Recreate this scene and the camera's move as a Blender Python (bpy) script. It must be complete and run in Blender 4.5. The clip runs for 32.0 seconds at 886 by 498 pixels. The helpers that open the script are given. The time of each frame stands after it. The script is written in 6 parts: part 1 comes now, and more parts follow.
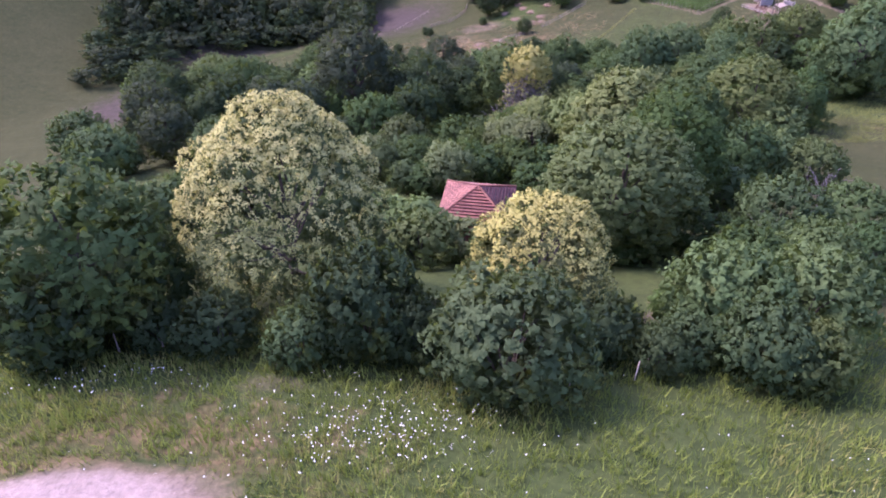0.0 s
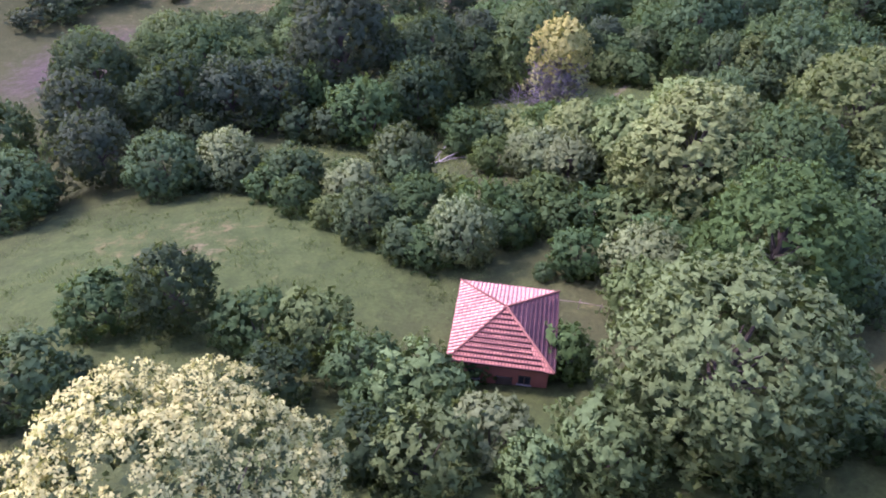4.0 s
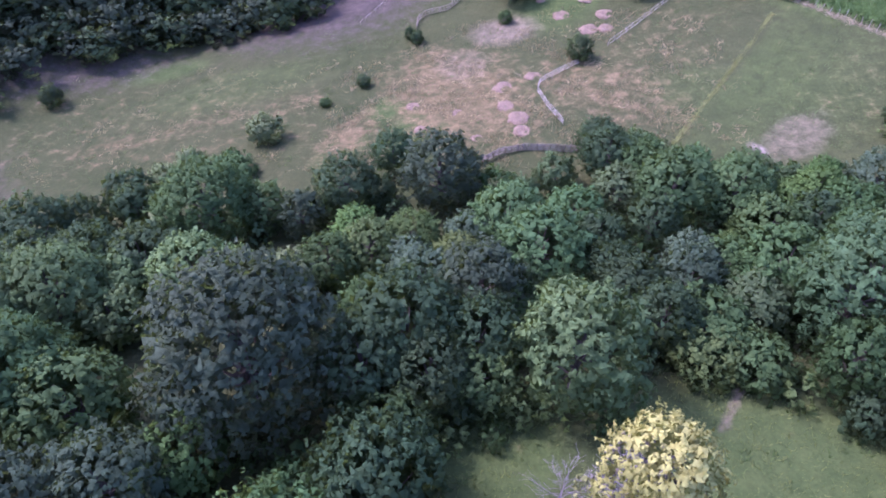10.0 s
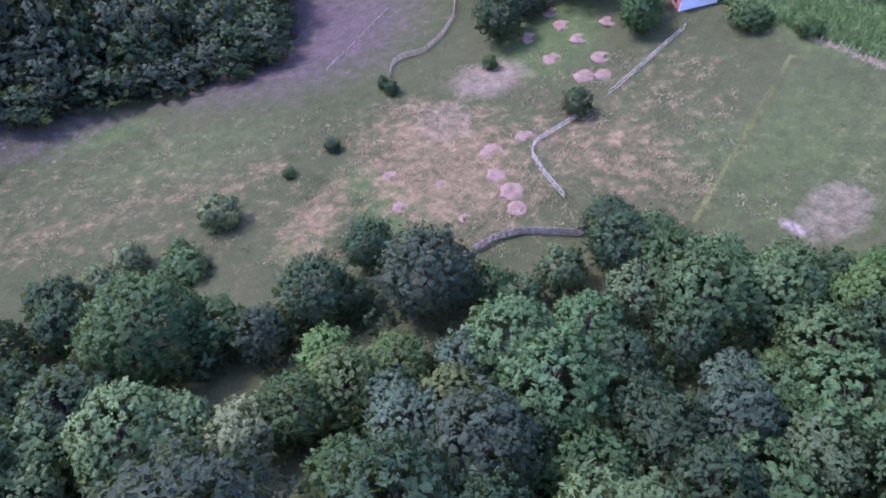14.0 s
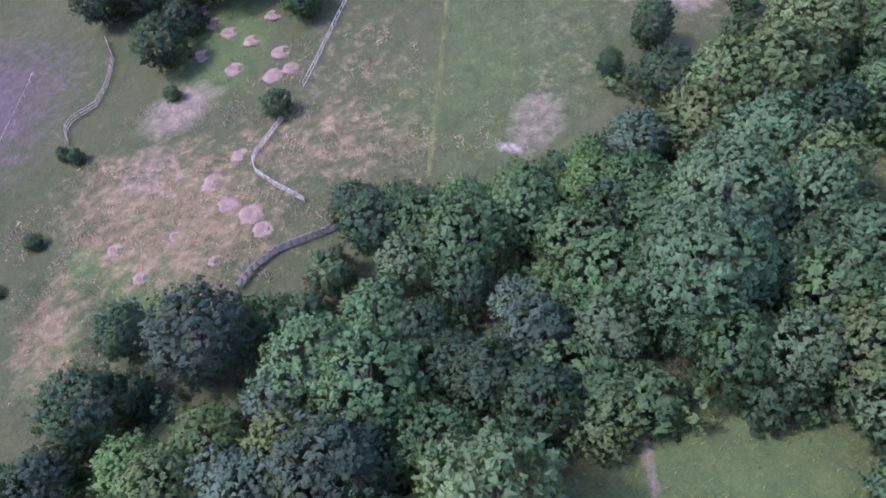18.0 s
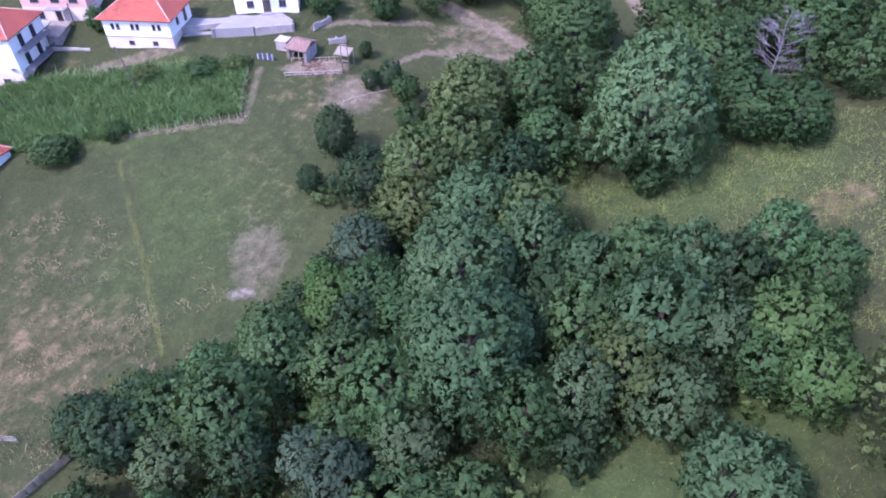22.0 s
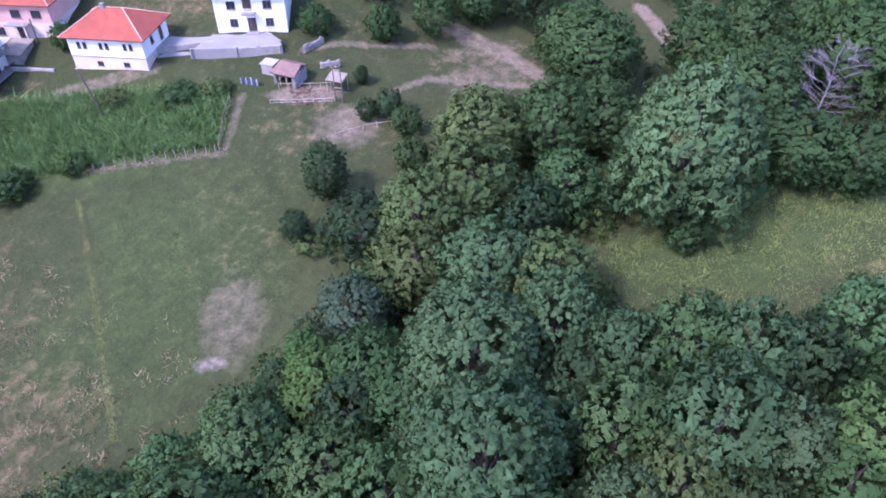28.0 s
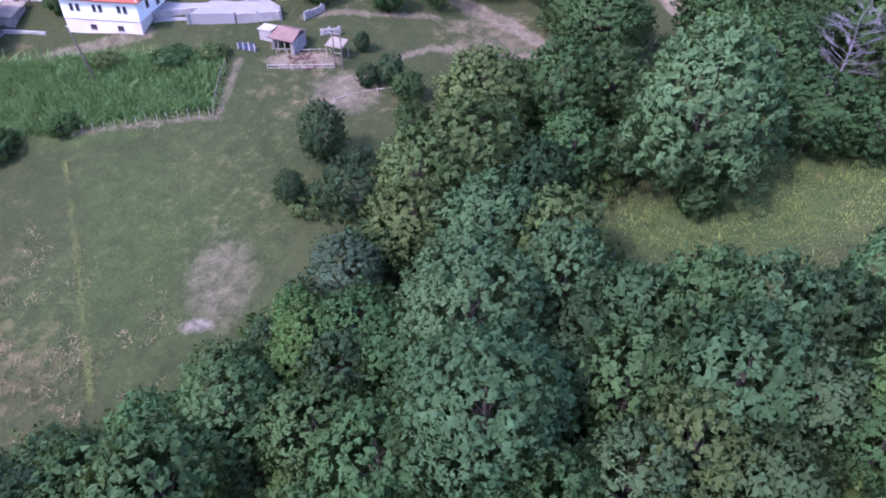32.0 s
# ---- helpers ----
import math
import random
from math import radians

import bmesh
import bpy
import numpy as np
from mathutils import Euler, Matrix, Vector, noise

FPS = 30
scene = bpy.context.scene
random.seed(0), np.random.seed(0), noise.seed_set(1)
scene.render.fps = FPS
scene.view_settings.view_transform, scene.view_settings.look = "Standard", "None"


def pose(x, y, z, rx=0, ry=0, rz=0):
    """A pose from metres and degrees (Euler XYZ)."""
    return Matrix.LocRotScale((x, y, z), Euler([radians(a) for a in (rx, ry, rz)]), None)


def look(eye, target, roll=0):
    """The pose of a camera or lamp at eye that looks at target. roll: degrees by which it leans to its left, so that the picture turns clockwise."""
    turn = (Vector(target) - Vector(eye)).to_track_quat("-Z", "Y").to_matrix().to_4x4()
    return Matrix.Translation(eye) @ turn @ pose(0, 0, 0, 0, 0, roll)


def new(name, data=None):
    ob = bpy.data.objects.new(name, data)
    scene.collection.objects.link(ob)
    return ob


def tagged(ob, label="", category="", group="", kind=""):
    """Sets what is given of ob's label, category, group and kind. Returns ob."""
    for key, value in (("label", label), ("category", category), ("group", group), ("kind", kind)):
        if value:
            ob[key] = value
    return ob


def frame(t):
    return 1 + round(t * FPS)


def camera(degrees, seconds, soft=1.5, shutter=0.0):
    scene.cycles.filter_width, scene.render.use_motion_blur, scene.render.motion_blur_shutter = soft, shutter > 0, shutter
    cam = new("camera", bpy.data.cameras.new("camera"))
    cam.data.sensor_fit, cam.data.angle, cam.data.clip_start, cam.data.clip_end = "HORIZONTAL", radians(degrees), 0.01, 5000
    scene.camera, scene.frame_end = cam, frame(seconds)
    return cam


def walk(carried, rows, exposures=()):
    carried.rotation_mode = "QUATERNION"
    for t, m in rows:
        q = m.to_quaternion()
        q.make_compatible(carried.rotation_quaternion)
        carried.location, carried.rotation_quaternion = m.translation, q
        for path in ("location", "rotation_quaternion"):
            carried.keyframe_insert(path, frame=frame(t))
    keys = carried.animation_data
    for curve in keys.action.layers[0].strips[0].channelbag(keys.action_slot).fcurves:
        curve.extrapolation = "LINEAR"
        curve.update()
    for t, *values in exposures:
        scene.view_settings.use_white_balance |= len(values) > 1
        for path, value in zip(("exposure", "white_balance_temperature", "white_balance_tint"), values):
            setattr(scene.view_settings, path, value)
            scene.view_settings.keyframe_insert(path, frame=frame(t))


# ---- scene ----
cam = camera(65.74, 32.0, soft=1.9)
walk(cam, [
    (0.0, pose(0.31, -44.77, 49.91, 53.30, -0.31, -0.04)),
    (0.5, pose(0.12, -41.98, 50.05, 53.18, -0.34, 0.10)),
    (1.0, pose(-0.12, -38.79, 50.00, 52.38, -0.34, 0.16)),
    (1.5, pose(-0.32, -35.48, 50.18, 45.98, -0.32, 0.22)),
    (2.0, pose(-0.38, -32.32, 50.37, 45.79, -0.25, 0.26)),
    (2.5, pose(-0.39, -28.56, 50.51, 45.61, -0.28, 0.41)),
    (3.0, pose(-0.30, -24.03, 50.48, 45.39, -0.25, 0.49)),
    (3.5, pose(-0.22, -19.72, 50.49, 45.04, -0.03, 0.40)),
    (5.5, pose(0.00, 0.00, 51.00, 42.90, 0.16, -0.00)),
    (6.0, pose(0.36, 4.68, 50.82, 42.69, 0.27, 0.11)),
    (6.5, pose(0.48, 9.98, 50.48, 42.40, 0.26, 0.09)),
    (7.0, pose(0.55, 15.52, 50.03, 42.28, 0.25, 0.07)),
    (7.5, pose(0.59, 21.13, 49.55, 42.13, 0.17, -0.02)),
    (8.0, pose(0.61, 26.33, 49.08, 42.02, 0.06, -0.01)),
    (8.5, pose(0.53, 31.79, 48.64, 41.77, -0.01, -0.16)),
    (9.0, pose(0.57, 37.80, 48.17, 41.60, -0.09, -0.22)),
    (9.5, pose(0.47, 43.58, 47.75, 41.30, -0.31, -0.27)),
    (10.0, pose(0.43, 49.15, 47.46, 41.11, -0.37, -0.36)),
    (10.5, pose(0.46, 54.02, 47.08, 40.89, -0.44, -0.32)),
    (11.0, pose(0.40, 58.93, 46.72, 40.94, -0.42, -0.31)),
    (11.5, pose(0.26, 63.01, 46.38, 41.11, -0.42, -0.30)),
    (12.0, pose(0.02, 65.99, 46.10, 41.18, -0.43, -0.31)),
    (12.5, pose(-0.12, 67.47, 45.92, 41.13, -0.53, -0.33)),
    (13.0, pose(0.04, 67.97, 45.74, 40.96, -0.38, -0.27)),
    (13.5, pose(0.14, 68.00, 45.59, 40.87, -0.32, 0.09)),
    (14.0, pose(0.18, 67.94, 45.48, 40.84, -0.13, -3.02)),
    (14.5, pose(0.26, 68.24, 45.38, 40.67, 0.21, -9.88)),
    (16.5, pose(1.55, 69.15, 45.87, 39.88, 0.70, -19.44)),
    (17.0, pose(1.57, 69.24, 45.80, 39.73, 0.79, -26.57)),
    (17.5, pose(1.61, 69.39, 45.70, 39.69, 0.76, -29.91)),
    (18.0, pose(1.65, 69.55, 45.59, 39.62, 0.77, -33.29)),
    (18.5, pose(1.55, 69.71, 45.48, 48.08, 0.75, -39.85)),
    (19.0, pose(1.59, 69.81, 45.40, 48.14, 0.69, -40.91)),
    (19.5, pose(1.55, 69.77, 45.43, 48.02, 0.81, -47.29)),
    (20.0, pose(1.73, 69.84, 45.27, 48.02, 0.62, -52.33)),
    (20.5, pose(1.93, 69.97, 45.05, 48.11, 0.57, -53.69)),
    (21.0, pose(2.92, 70.38, 44.92, 48.11, 0.59, -55.20)),
    (21.5, pose(3.94, 71.09, 45.01, 47.84, 0.62, -61.81)),
    (22.0, pose(5.05, 71.88, 45.06, 47.81, 0.56, -62.34)),
    (22.5, pose(6.26, 72.56, 45.04, 47.80, 0.59, -62.25)),
    (23.0, pose(7.69, 73.58, 44.91, 48.01, 0.44, -62.13)),
    (23.5, pose(8.97, 74.39, 44.65, 48.12, 0.39, -62.08)),
    (24.0, pose(10.42, 75.41, 44.43, 48.19, 0.33, -62.06)),
    (24.5, pose(11.88, 76.33, 44.31, 48.22, 0.30, -62.07)),
    (25.0, pose(13.38, 77.26, 44.23, 48.28, 0.24, -62.01)),
    (25.5, pose(14.61, 78.09, 44.18, 48.41, 0.15, -62.03)),
    (27.5, pose(15.24, 78.71, 42.05, 48.63, -0.25, -62.42)),
    (28.0, pose(15.25, 78.70, 41.34, 48.77, -0.30, -62.30)),
    (28.5, pose(15.28, 78.70, 40.59, 48.87, -0.43, -62.17)),
    (29.0, pose(15.31, 78.69, 39.83, 49.00, -0.47, -62.08)),
    (29.5, pose(15.30, 78.62, 39.10, 49.09, -0.57, -61.82)),
    (30.0, pose(15.27, 78.56, 38.34, 49.14, -0.66, -61.69)),
    (30.5, pose(15.23, 78.48, 37.61, 49.22, -0.71, -61.61)),
    (31.0, pose(15.18, 78.42, 36.90, 49.26, -0.77, -61.59)),
    (31.5, pose(15.14, 78.37, 36.20, 49.30, -0.79, -61.59)),
    (32.0, pose(15.11, 78.32, 35.48, 49.36, -0.86, -61.56)),
], [(0.0, 1.22, 5800, 53), (2.0, 1.58, 5650, 50), (3.5, 1.50, 5650, 51), (5.0, 1.42, 5750, 57), (6.0, 1.40, 5760, 60), (7.5, 1.45, 5400, 52), (10.0, 1.48, 5200, 53), (13.0, 1.40, 5080, 52), (17.0, 1.35, 5100, 49), (21.0, 1.18, 5120, 40), (32.0, 1.10, 5120, 39)])

# ---------------------------------------------------------------- light
SUN_AZ = 296.0       # compass bearing of the sun, clockwise from +y
SUN_EL = 50.0
world = bpy.data.worlds.new("world")
scene.world = world
world.use_nodes = True
wn = world.node_tree
sky = wn.nodes.new("ShaderNodeTexSky")
sky.sky_type = "NISHITA"
sky.sun_disc = False
sky.sun_elevation = radians(SUN_EL)
sky.sun_rotation = radians(SUN_AZ)
sky.dust_density = 2.0
wn.nodes["Background"].inputs["Strength"].default_value = 0.27
wn.links.new(sky.outputs["Color"], wn.nodes["Background"].inputs["Color"])
sun = new("sun", bpy.data.lights.new("sun", "SUN"))
sun.data.energy = 2.4
sun.data.angle = radians(7.0)
sun.data.color = (1.0, 0.90, 0.76)
sun_from = Vector((math.sin(radians(SUN_AZ)) * math.cos(radians(SUN_EL)), math.cos(radians(SUN_AZ)) * math.cos(radians(SUN_EL)), math.sin(radians(SUN_EL))))
sun.matrix_world = look(tuple(sun_from * 300), (0, 0, 0))


# ---------------------------------------------------------------- terrain
def ease(q):
    q = np.clip(q, 0, 1)
    return q * q * (3 - 2 * q)


def ground_z(x, y):
    """Height of the land: a slope falling away from the start, a valley floor, rising again to the village and to the hills round it."""
    x, y = np.asarray(x, float), np.asarray(y, float)
    u, v = np.tanh(x / 90), np.tanh((y - 70) / 110)
    z = -7.93 + 1.02 * u - 29.34 * v - 2.95 * u * u + 7.21 * u * v + 18.33 * v * v + 10.42 * u ** 3 + 10.18 * u * u * v + 11.54 * u * v * v - 5.92 * v ** 3 - 3.61 * v ** 4 + 8.85 * u * v ** 3 + 6.02 * u * u * v * v
    for cx, cy, h, s in ((5, 16, -3.0, 13), (-1, 62, -2.3, 12), (111, 113, -2.5, 20), (17, 130, 1.4, 12), (24, 49, 1.5, 15)):
        z = z + h * np.exp(-((x - cx) ** 2 + (y - cy) ** 2) / (2 * s * s))
    # the mountain over the far side of the valley
    a, b = -0.82 * x + 0.57 * y, 0.57 * x + 0.82 * y
    z = z + (70 + 30 * ease((b - 40) / 62)) * ease((a - 135) / 190) ** 0.8
    r = np.hypot(x - 20, y - 70)
    return z + np.clip((r - 230) / 500, 0, 1) ** 1.5 * 60


def gz(x, y):
    return float(ground_z(x, y))


# ---------------------------------------------------------------- materials
def material(name, rough=0.8, metal=0.0):
    m = bpy.data.materials.new(name)
    m.use_nodes = True
    b = m.node_tree.nodes["Principled BSDF"]
    b.inputs["Roughness"].default_value = rough
    b.inputs["Metallic"].default_value = metal
    b.inputs["Specular IOR Level"].default_value = 0.25
    return m, m.node_tree, b


def nd(nt, kind, **kw):
    n = nt.nodes.new(kind)
    for k, v in kw.items():
        if k in ("operation", "blend_type", "data_type", "attribute_name", "interpolation_type", "noise_dimensions", "feature", "wave_type", "bands_direction"):
            setattr_safe(n, k, v)
        else:
            n.inputs[k.replace("_", " ")].default_value = v
    return n


def setattr_safe(n, k, v):
    if k == "operation":
        n.operation = v
    elif k == "blend_type":
        n.blend_type = v
    elif k == "data_type":
        n.data_type = v
    elif k == "attribute_name":
        n.attribute_name = v
    elif k == "noise_dimensions":
        n.noise_dimensions = v
    elif k == "feature":
        n.feature = v
    elif k == "wave_type":
        n.wave_type = v
    elif k == "bands_direction":
        n.bands_direction = v


def ramp(nt, src, stops):
    r = nt.nodes.new("ShaderNodeValToRGB")
    while len(r.color_ramp.elements) < len(stops):
        r.color_ramp.elements.new(0.5)
    for e, (p, c) in zip(r.color_ramp.elements, stops):
        e.position = p
        e.color = (*c, 1)
    nt.links.new(src, r.inputs["Fac"])
    return r.outputs["Color"]


def mix(nt, fac, a, b, blend="MIX"):
    m = nt.nodes.new("ShaderNodeMix")
    m.data_type = "RGBA"
    m.blend_type = blend
    for sock, val in ((m.inputs[0], fac), (m.inputs[6], a), (m.inputs[7], b)):
        if isinstance(val, (int, float)):
            sock.default_value = val
        elif isinstance(val, tuple):
            sock.default_value = (*val, 1)
        else:
            nt.links.new(val, sock)
    return m.outputs[2]


def noise_tex(nt, scale, detail=4.0, rough=0.55, coord="Object", dist=0.0):
    tc = nt.nodes.new("ShaderNodeTexCoord")
    n = nd(nt, "ShaderNodeTexNoise", Scale=scale, Detail=detail, Roughness=rough, Distortion=dist)
    nt.links.new(tc.outputs[coord], n.inputs["Vector"])
    return n.outputs["Fac"]


def bump(nt, b, height, strength, distance):
    n = nd(nt, "ShaderNodeBump", Strength=strength, Distance=distance)
    nt.links.new(height, n.inputs["Height"])
    nt.links.new(n.outputs["Normal"], b.inputs["Normal"])


def plain(name, col, rough=0.8, metal=0.0, scale=3.0, vary=0.18, bumpy=0.15, dist=0.02):
    """A surface of one colour with stains at a large scale and grain at a small one."""
    m, nt, b = material(name, rough, metal)
    big, small = noise_tex(nt, scale * 0.3, 5), noise_tex(nt, scale * 6, 3)
    lo, hi = tuple(c * (1 - vary * 1.6) for c in col), tuple(min(1, c * (1 + vary)) for c in col)
    c1 = ramp(nt, big, ((0.3, lo), (0.7, hi)))
    c2 = mix(nt, 0.35, c1, ramp(nt, small, ((0.3, lo), (0.7, hi))))
    nt.links.new(c2, b.inputs["Base Color"])
    bump(nt, b, small, bumpy, dist)
    return m


def leaf_material():
    """Leaves: the tree's own colour, varied from tree to tree, from spray to spray and through the crown; light shines through a little."""
    m, nt, b = material("leaves", 0.75)
    b.inputs["Specular IOR Level"].default_value = 0.12
    info = nt.nodes.new("ShaderNodeObjectInfo")
    geo = nt.nodes.new("ShaderNodeNewGeometry")
    big = noise_tex(nt, 0.45, 3)
    hsv = nt.nodes.new("ShaderNodeHueSaturation")
    nt.links.new(info.outputs["Color"], hsv.inputs["Color"])
    val = nd(nt, "ShaderNodeMapRange", From_Min=0.0, From_Max=1.0, To_Min=0.90, To_Max=1.11)
    nt.links.new(geo.outputs["Random Per Island"], val.inputs["Value"])
    fine = noise_tex(nt, 5.5, 4, 0.7)
    val3 = nd(nt, "ShaderNodeMapRange", From_Min=0.32, From_Max=0.68, To_Min=0.74, To_Max=1.26)
    nt.links.new(fine, val3.inputs["Value"])
    val2 = nd(nt, "ShaderNodeMapRange", From_Min=0.3, From_Max=0.7, To_Min=0.78, To_Max=1.30)
    nt.links.new(big, val2.inputs["Value"])
    mul = nd(nt, "ShaderNodeMath", operation="MULTIPLY")
    nt.links.new(val.outputs["Result"], mul.inputs[0])
    nt.links.new(val2.outputs["Result"], mul.inputs[1])
    both = nd(nt, "ShaderNodeMath", operation="MULTIPLY")
    nt.links.new(mul.outputs["Value"], both.inputs[0])
    nt.links.new(val3.outputs["Result"], both.inputs[1])
    nt.links.new(both.outputs["Value"], hsv.inputs["Value"])
    hue = nd(nt, "ShaderNodeMapRange", From_Min=0.0, From_Max=1.0, To_Min=0.492, To_Max=0.518)
    nt.links.new(info.outputs["Random"], hue.inputs["Value"])
    nt.links.new(hue.outputs["Result"], hsv.inputs["Hue"])
    nt.links.new(hsv.outputs["Color"], b.inputs["Base Color"])
    tr = nt.nodes.new("ShaderNodeBsdfTranslucent")
    nt.links.new(mix(nt, 0.5, hsv.outputs["Color"], (0.16, 0.22, 0.03), "MIX"), tr.inputs["Color"])
    ms = nt.nodes.new("ShaderNodeMixShader")
    ms.inputs[0].default_value = 0.34
    out = nt.nodes["Material Output"]
    nt.links.new(b.outputs["BSDF"], ms.inputs[1])
    nt.links.new(tr.outputs["BSDF"], ms.inputs[2])
    nt.links.new(ms.outputs["Shader"], out.inputs["Surface"])
    return m


def ground_material():
    """Meadow soil and short grass; how dry, bare or lush it is comes with the land's own attributes."""
    m, nt, b = material("meadow", 0.95)
    b.inputs["Specular IOR Level"].default_value = 0.05
    big, mid, fine = noise_tex(nt, 0.045, 5, 0.6), noise_tex(nt, 0.55, 7, 0.74, dist=0.2), noise_tex(nt, 3.0, 4, 0.65)
    green = mix(nt, 0.5, ramp(nt, big, ((0.3, (0.036, 0.047, 0.018)), (0.7, (0.060, 0.064, 0.028)))), ramp(nt, mid, ((0.3, (0.027, 0.039, 0.015)), (0.72, (0.070, 0.070, 0.030)))))
    dryc = ramp(nt, mid, ((0.30, (0.056, 0.058, 0.025)), (0.5, (0.102, 0.083, 0.040)), (0.74, (0.195, 0.145, 0.078))))
    soilc = ramp(nt, mid, ((0.25, (0.125, 0.100, 0.070)), (0.75, (0.235, 0.185, 0.132))))
    lushc = ramp(nt, mid, ((0.25, (0.033, 0.055, 0.018)), (0.75, (0.072, 0.092, 0.030))))

    def mask(name, soft=0.22):
        a = nd(nt, "ShaderNodeAttribute", attribute_name=name)
        s = nd(nt, "ShaderNodeMath", operation="ADD")
        k = nd(nt, "ShaderNodeMapRange", From_Min=0.3, From_Max=0.7, To_Min=-soft, To_Max=soft)
        nt.links.new(mid, k.inputs["Value"])
        nt.links.new(a.outputs["Fac"], s.inputs[0])
        nt.links.new(k.outputs["Result"], s.inputs[1])
        e = nd(nt, "ShaderNodeMapRange", From_Min=0.25, From_Max=0.75, To_Min=0.0, To_Max=1.0)
        nt.links.new(s.outputs["Value"], e.inputs["Value"])
        return e.outputs["Result"]

    c = mix(nt, mask("lush"), green, lushc)
    # brown heath, and the shade painted along one wood's foot
    c = mix(nt, mask("heath", 0.3), c, ramp(nt, mid, ((0.25, (0.036, 0.031, 0.028)), (0.75, (0.092, 0.074, 0.062)))))
    c = mix(nt, mask("dry", 0.4), c, dryc)
    c = mix(nt, mask("soil", 0.13), c, soilc)
    c = mix(nt, mask("chalk", 0.12), c, ramp(nt, mid, ((0.25, (0.22, 0.175, 0.15)), (0.75, (0.34, 0.275, 0.24)))))
    grain = ramp(nt, fine, ((0.3, (0.6, 0.6, 0.6)), (0.7, (1.25, 1.25, 1.25))))
    c = mix(nt, 0.6, c, grain, "MULTIPLY")
    nt.links.new(c, b.inputs["Base Color"])
    bump(nt, b, mid, 0.7, 0.5)
    return m


LEAF = leaf_material()
BARK = plain("bark", (0.075, 0.062, 0.05), 0.95, 0, 2.0, 0.3, 0.6, 0.04)
DEADWOOD = plain("dead wood", (0.24, 0.22, 0.20), 0.9, 0, 2.0, 0.25, 0.5, 0.03)
MEADOW = ground_material()

# ---------------------------------------------------------------- ground sheet


def blob(x, y, cx, cy, rx, ry, turn=0.0, soft=0.5):
    """1 inside an ellipse, 0 outside, with a soft rim."""
    a = radians(turn)
    dx, dy = x - cx, y - cy
    p, q = (dx * math.cos(a) + dy * math.sin(a)) / rx, (-dx * math.sin(a) + dy * math.cos(a)) / ry
    return np.clip((1 + soft - np.hypot(p, q)) / (2 * soft), 0, 1)


def build_ground():
    def axis(lo, hi, step, far):
        mid = list(np.arange(lo, hi + step / 2, step))
        out, d, s = [], step, step
        while d < far:
            s *= 1.25
            d += s
            out.append(d)
        return np.array([lo - o for o in reversed(out)] + mid + [hi + o for o in out])
    xs, ys = axis(-75, 130, 0.8, 1800), axis(-50, 200, 0.8, 1800)
    X, Y = np.meshgrid(xs, ys)
    x, y = X.ravel(), Y.ravel()
    z = ground_z(x, y)
    z = z + 0.12 * np.sin(x * 0.55 + np.sin(y * 0.31) * 2) * np.sin(y * 0.47 + np.sin(x * 0.23) * 2)
    nx, ny = len(xs), len(ys)
    i = np.arange(nx * ny).reshape(ny, nx)
    faces = np.stack([i[:-1, :-1].ravel(), i[:-1, 1:].ravel(), i[1:, 1:].ravel(), i[1:, :-1].ravel()], 1)
    me = bpy.data.meshes.new("ground")
    me.from_pydata(np.stack([x, y, z], 1).tolist(), [], faces.tolist())
    dry, soil, lush, chalk, heath = zones(x, y)
    for n, w in (("dry", dry), ("soil", soil), ("lush", lush), ("chalk", chalk), ("heath", heath)):
        me.attributes.new(n, "FLOAT", "POINT").data.foreach_set("value", np.asarray(w, np.float32))
    me.materials.append(MEADOW)
    me.polygons.foreach_set("use_smooth", [True] * len(me.polygons))
    return tagged(new("ground", me), "sloping green and straw-coloured hill meadow with bare patches", "ground", kind="structure")


def strip(x, y, x0, y0, x1, y1, half, amount):
    """A worn track or bare strip from one place to another."""
    dx, dy = x1 - x0, y1 - y0
    q = np.clip(((x - x0) * dx + (y - y0) * dy) / (dx * dx + dy * dy), 0, 1)
    d = np.hypot(x - x0 - q * dx, y - y0 - q * dy)
    return amount * np.clip((half + 0.8 - d) / 0.8, 0, 1)


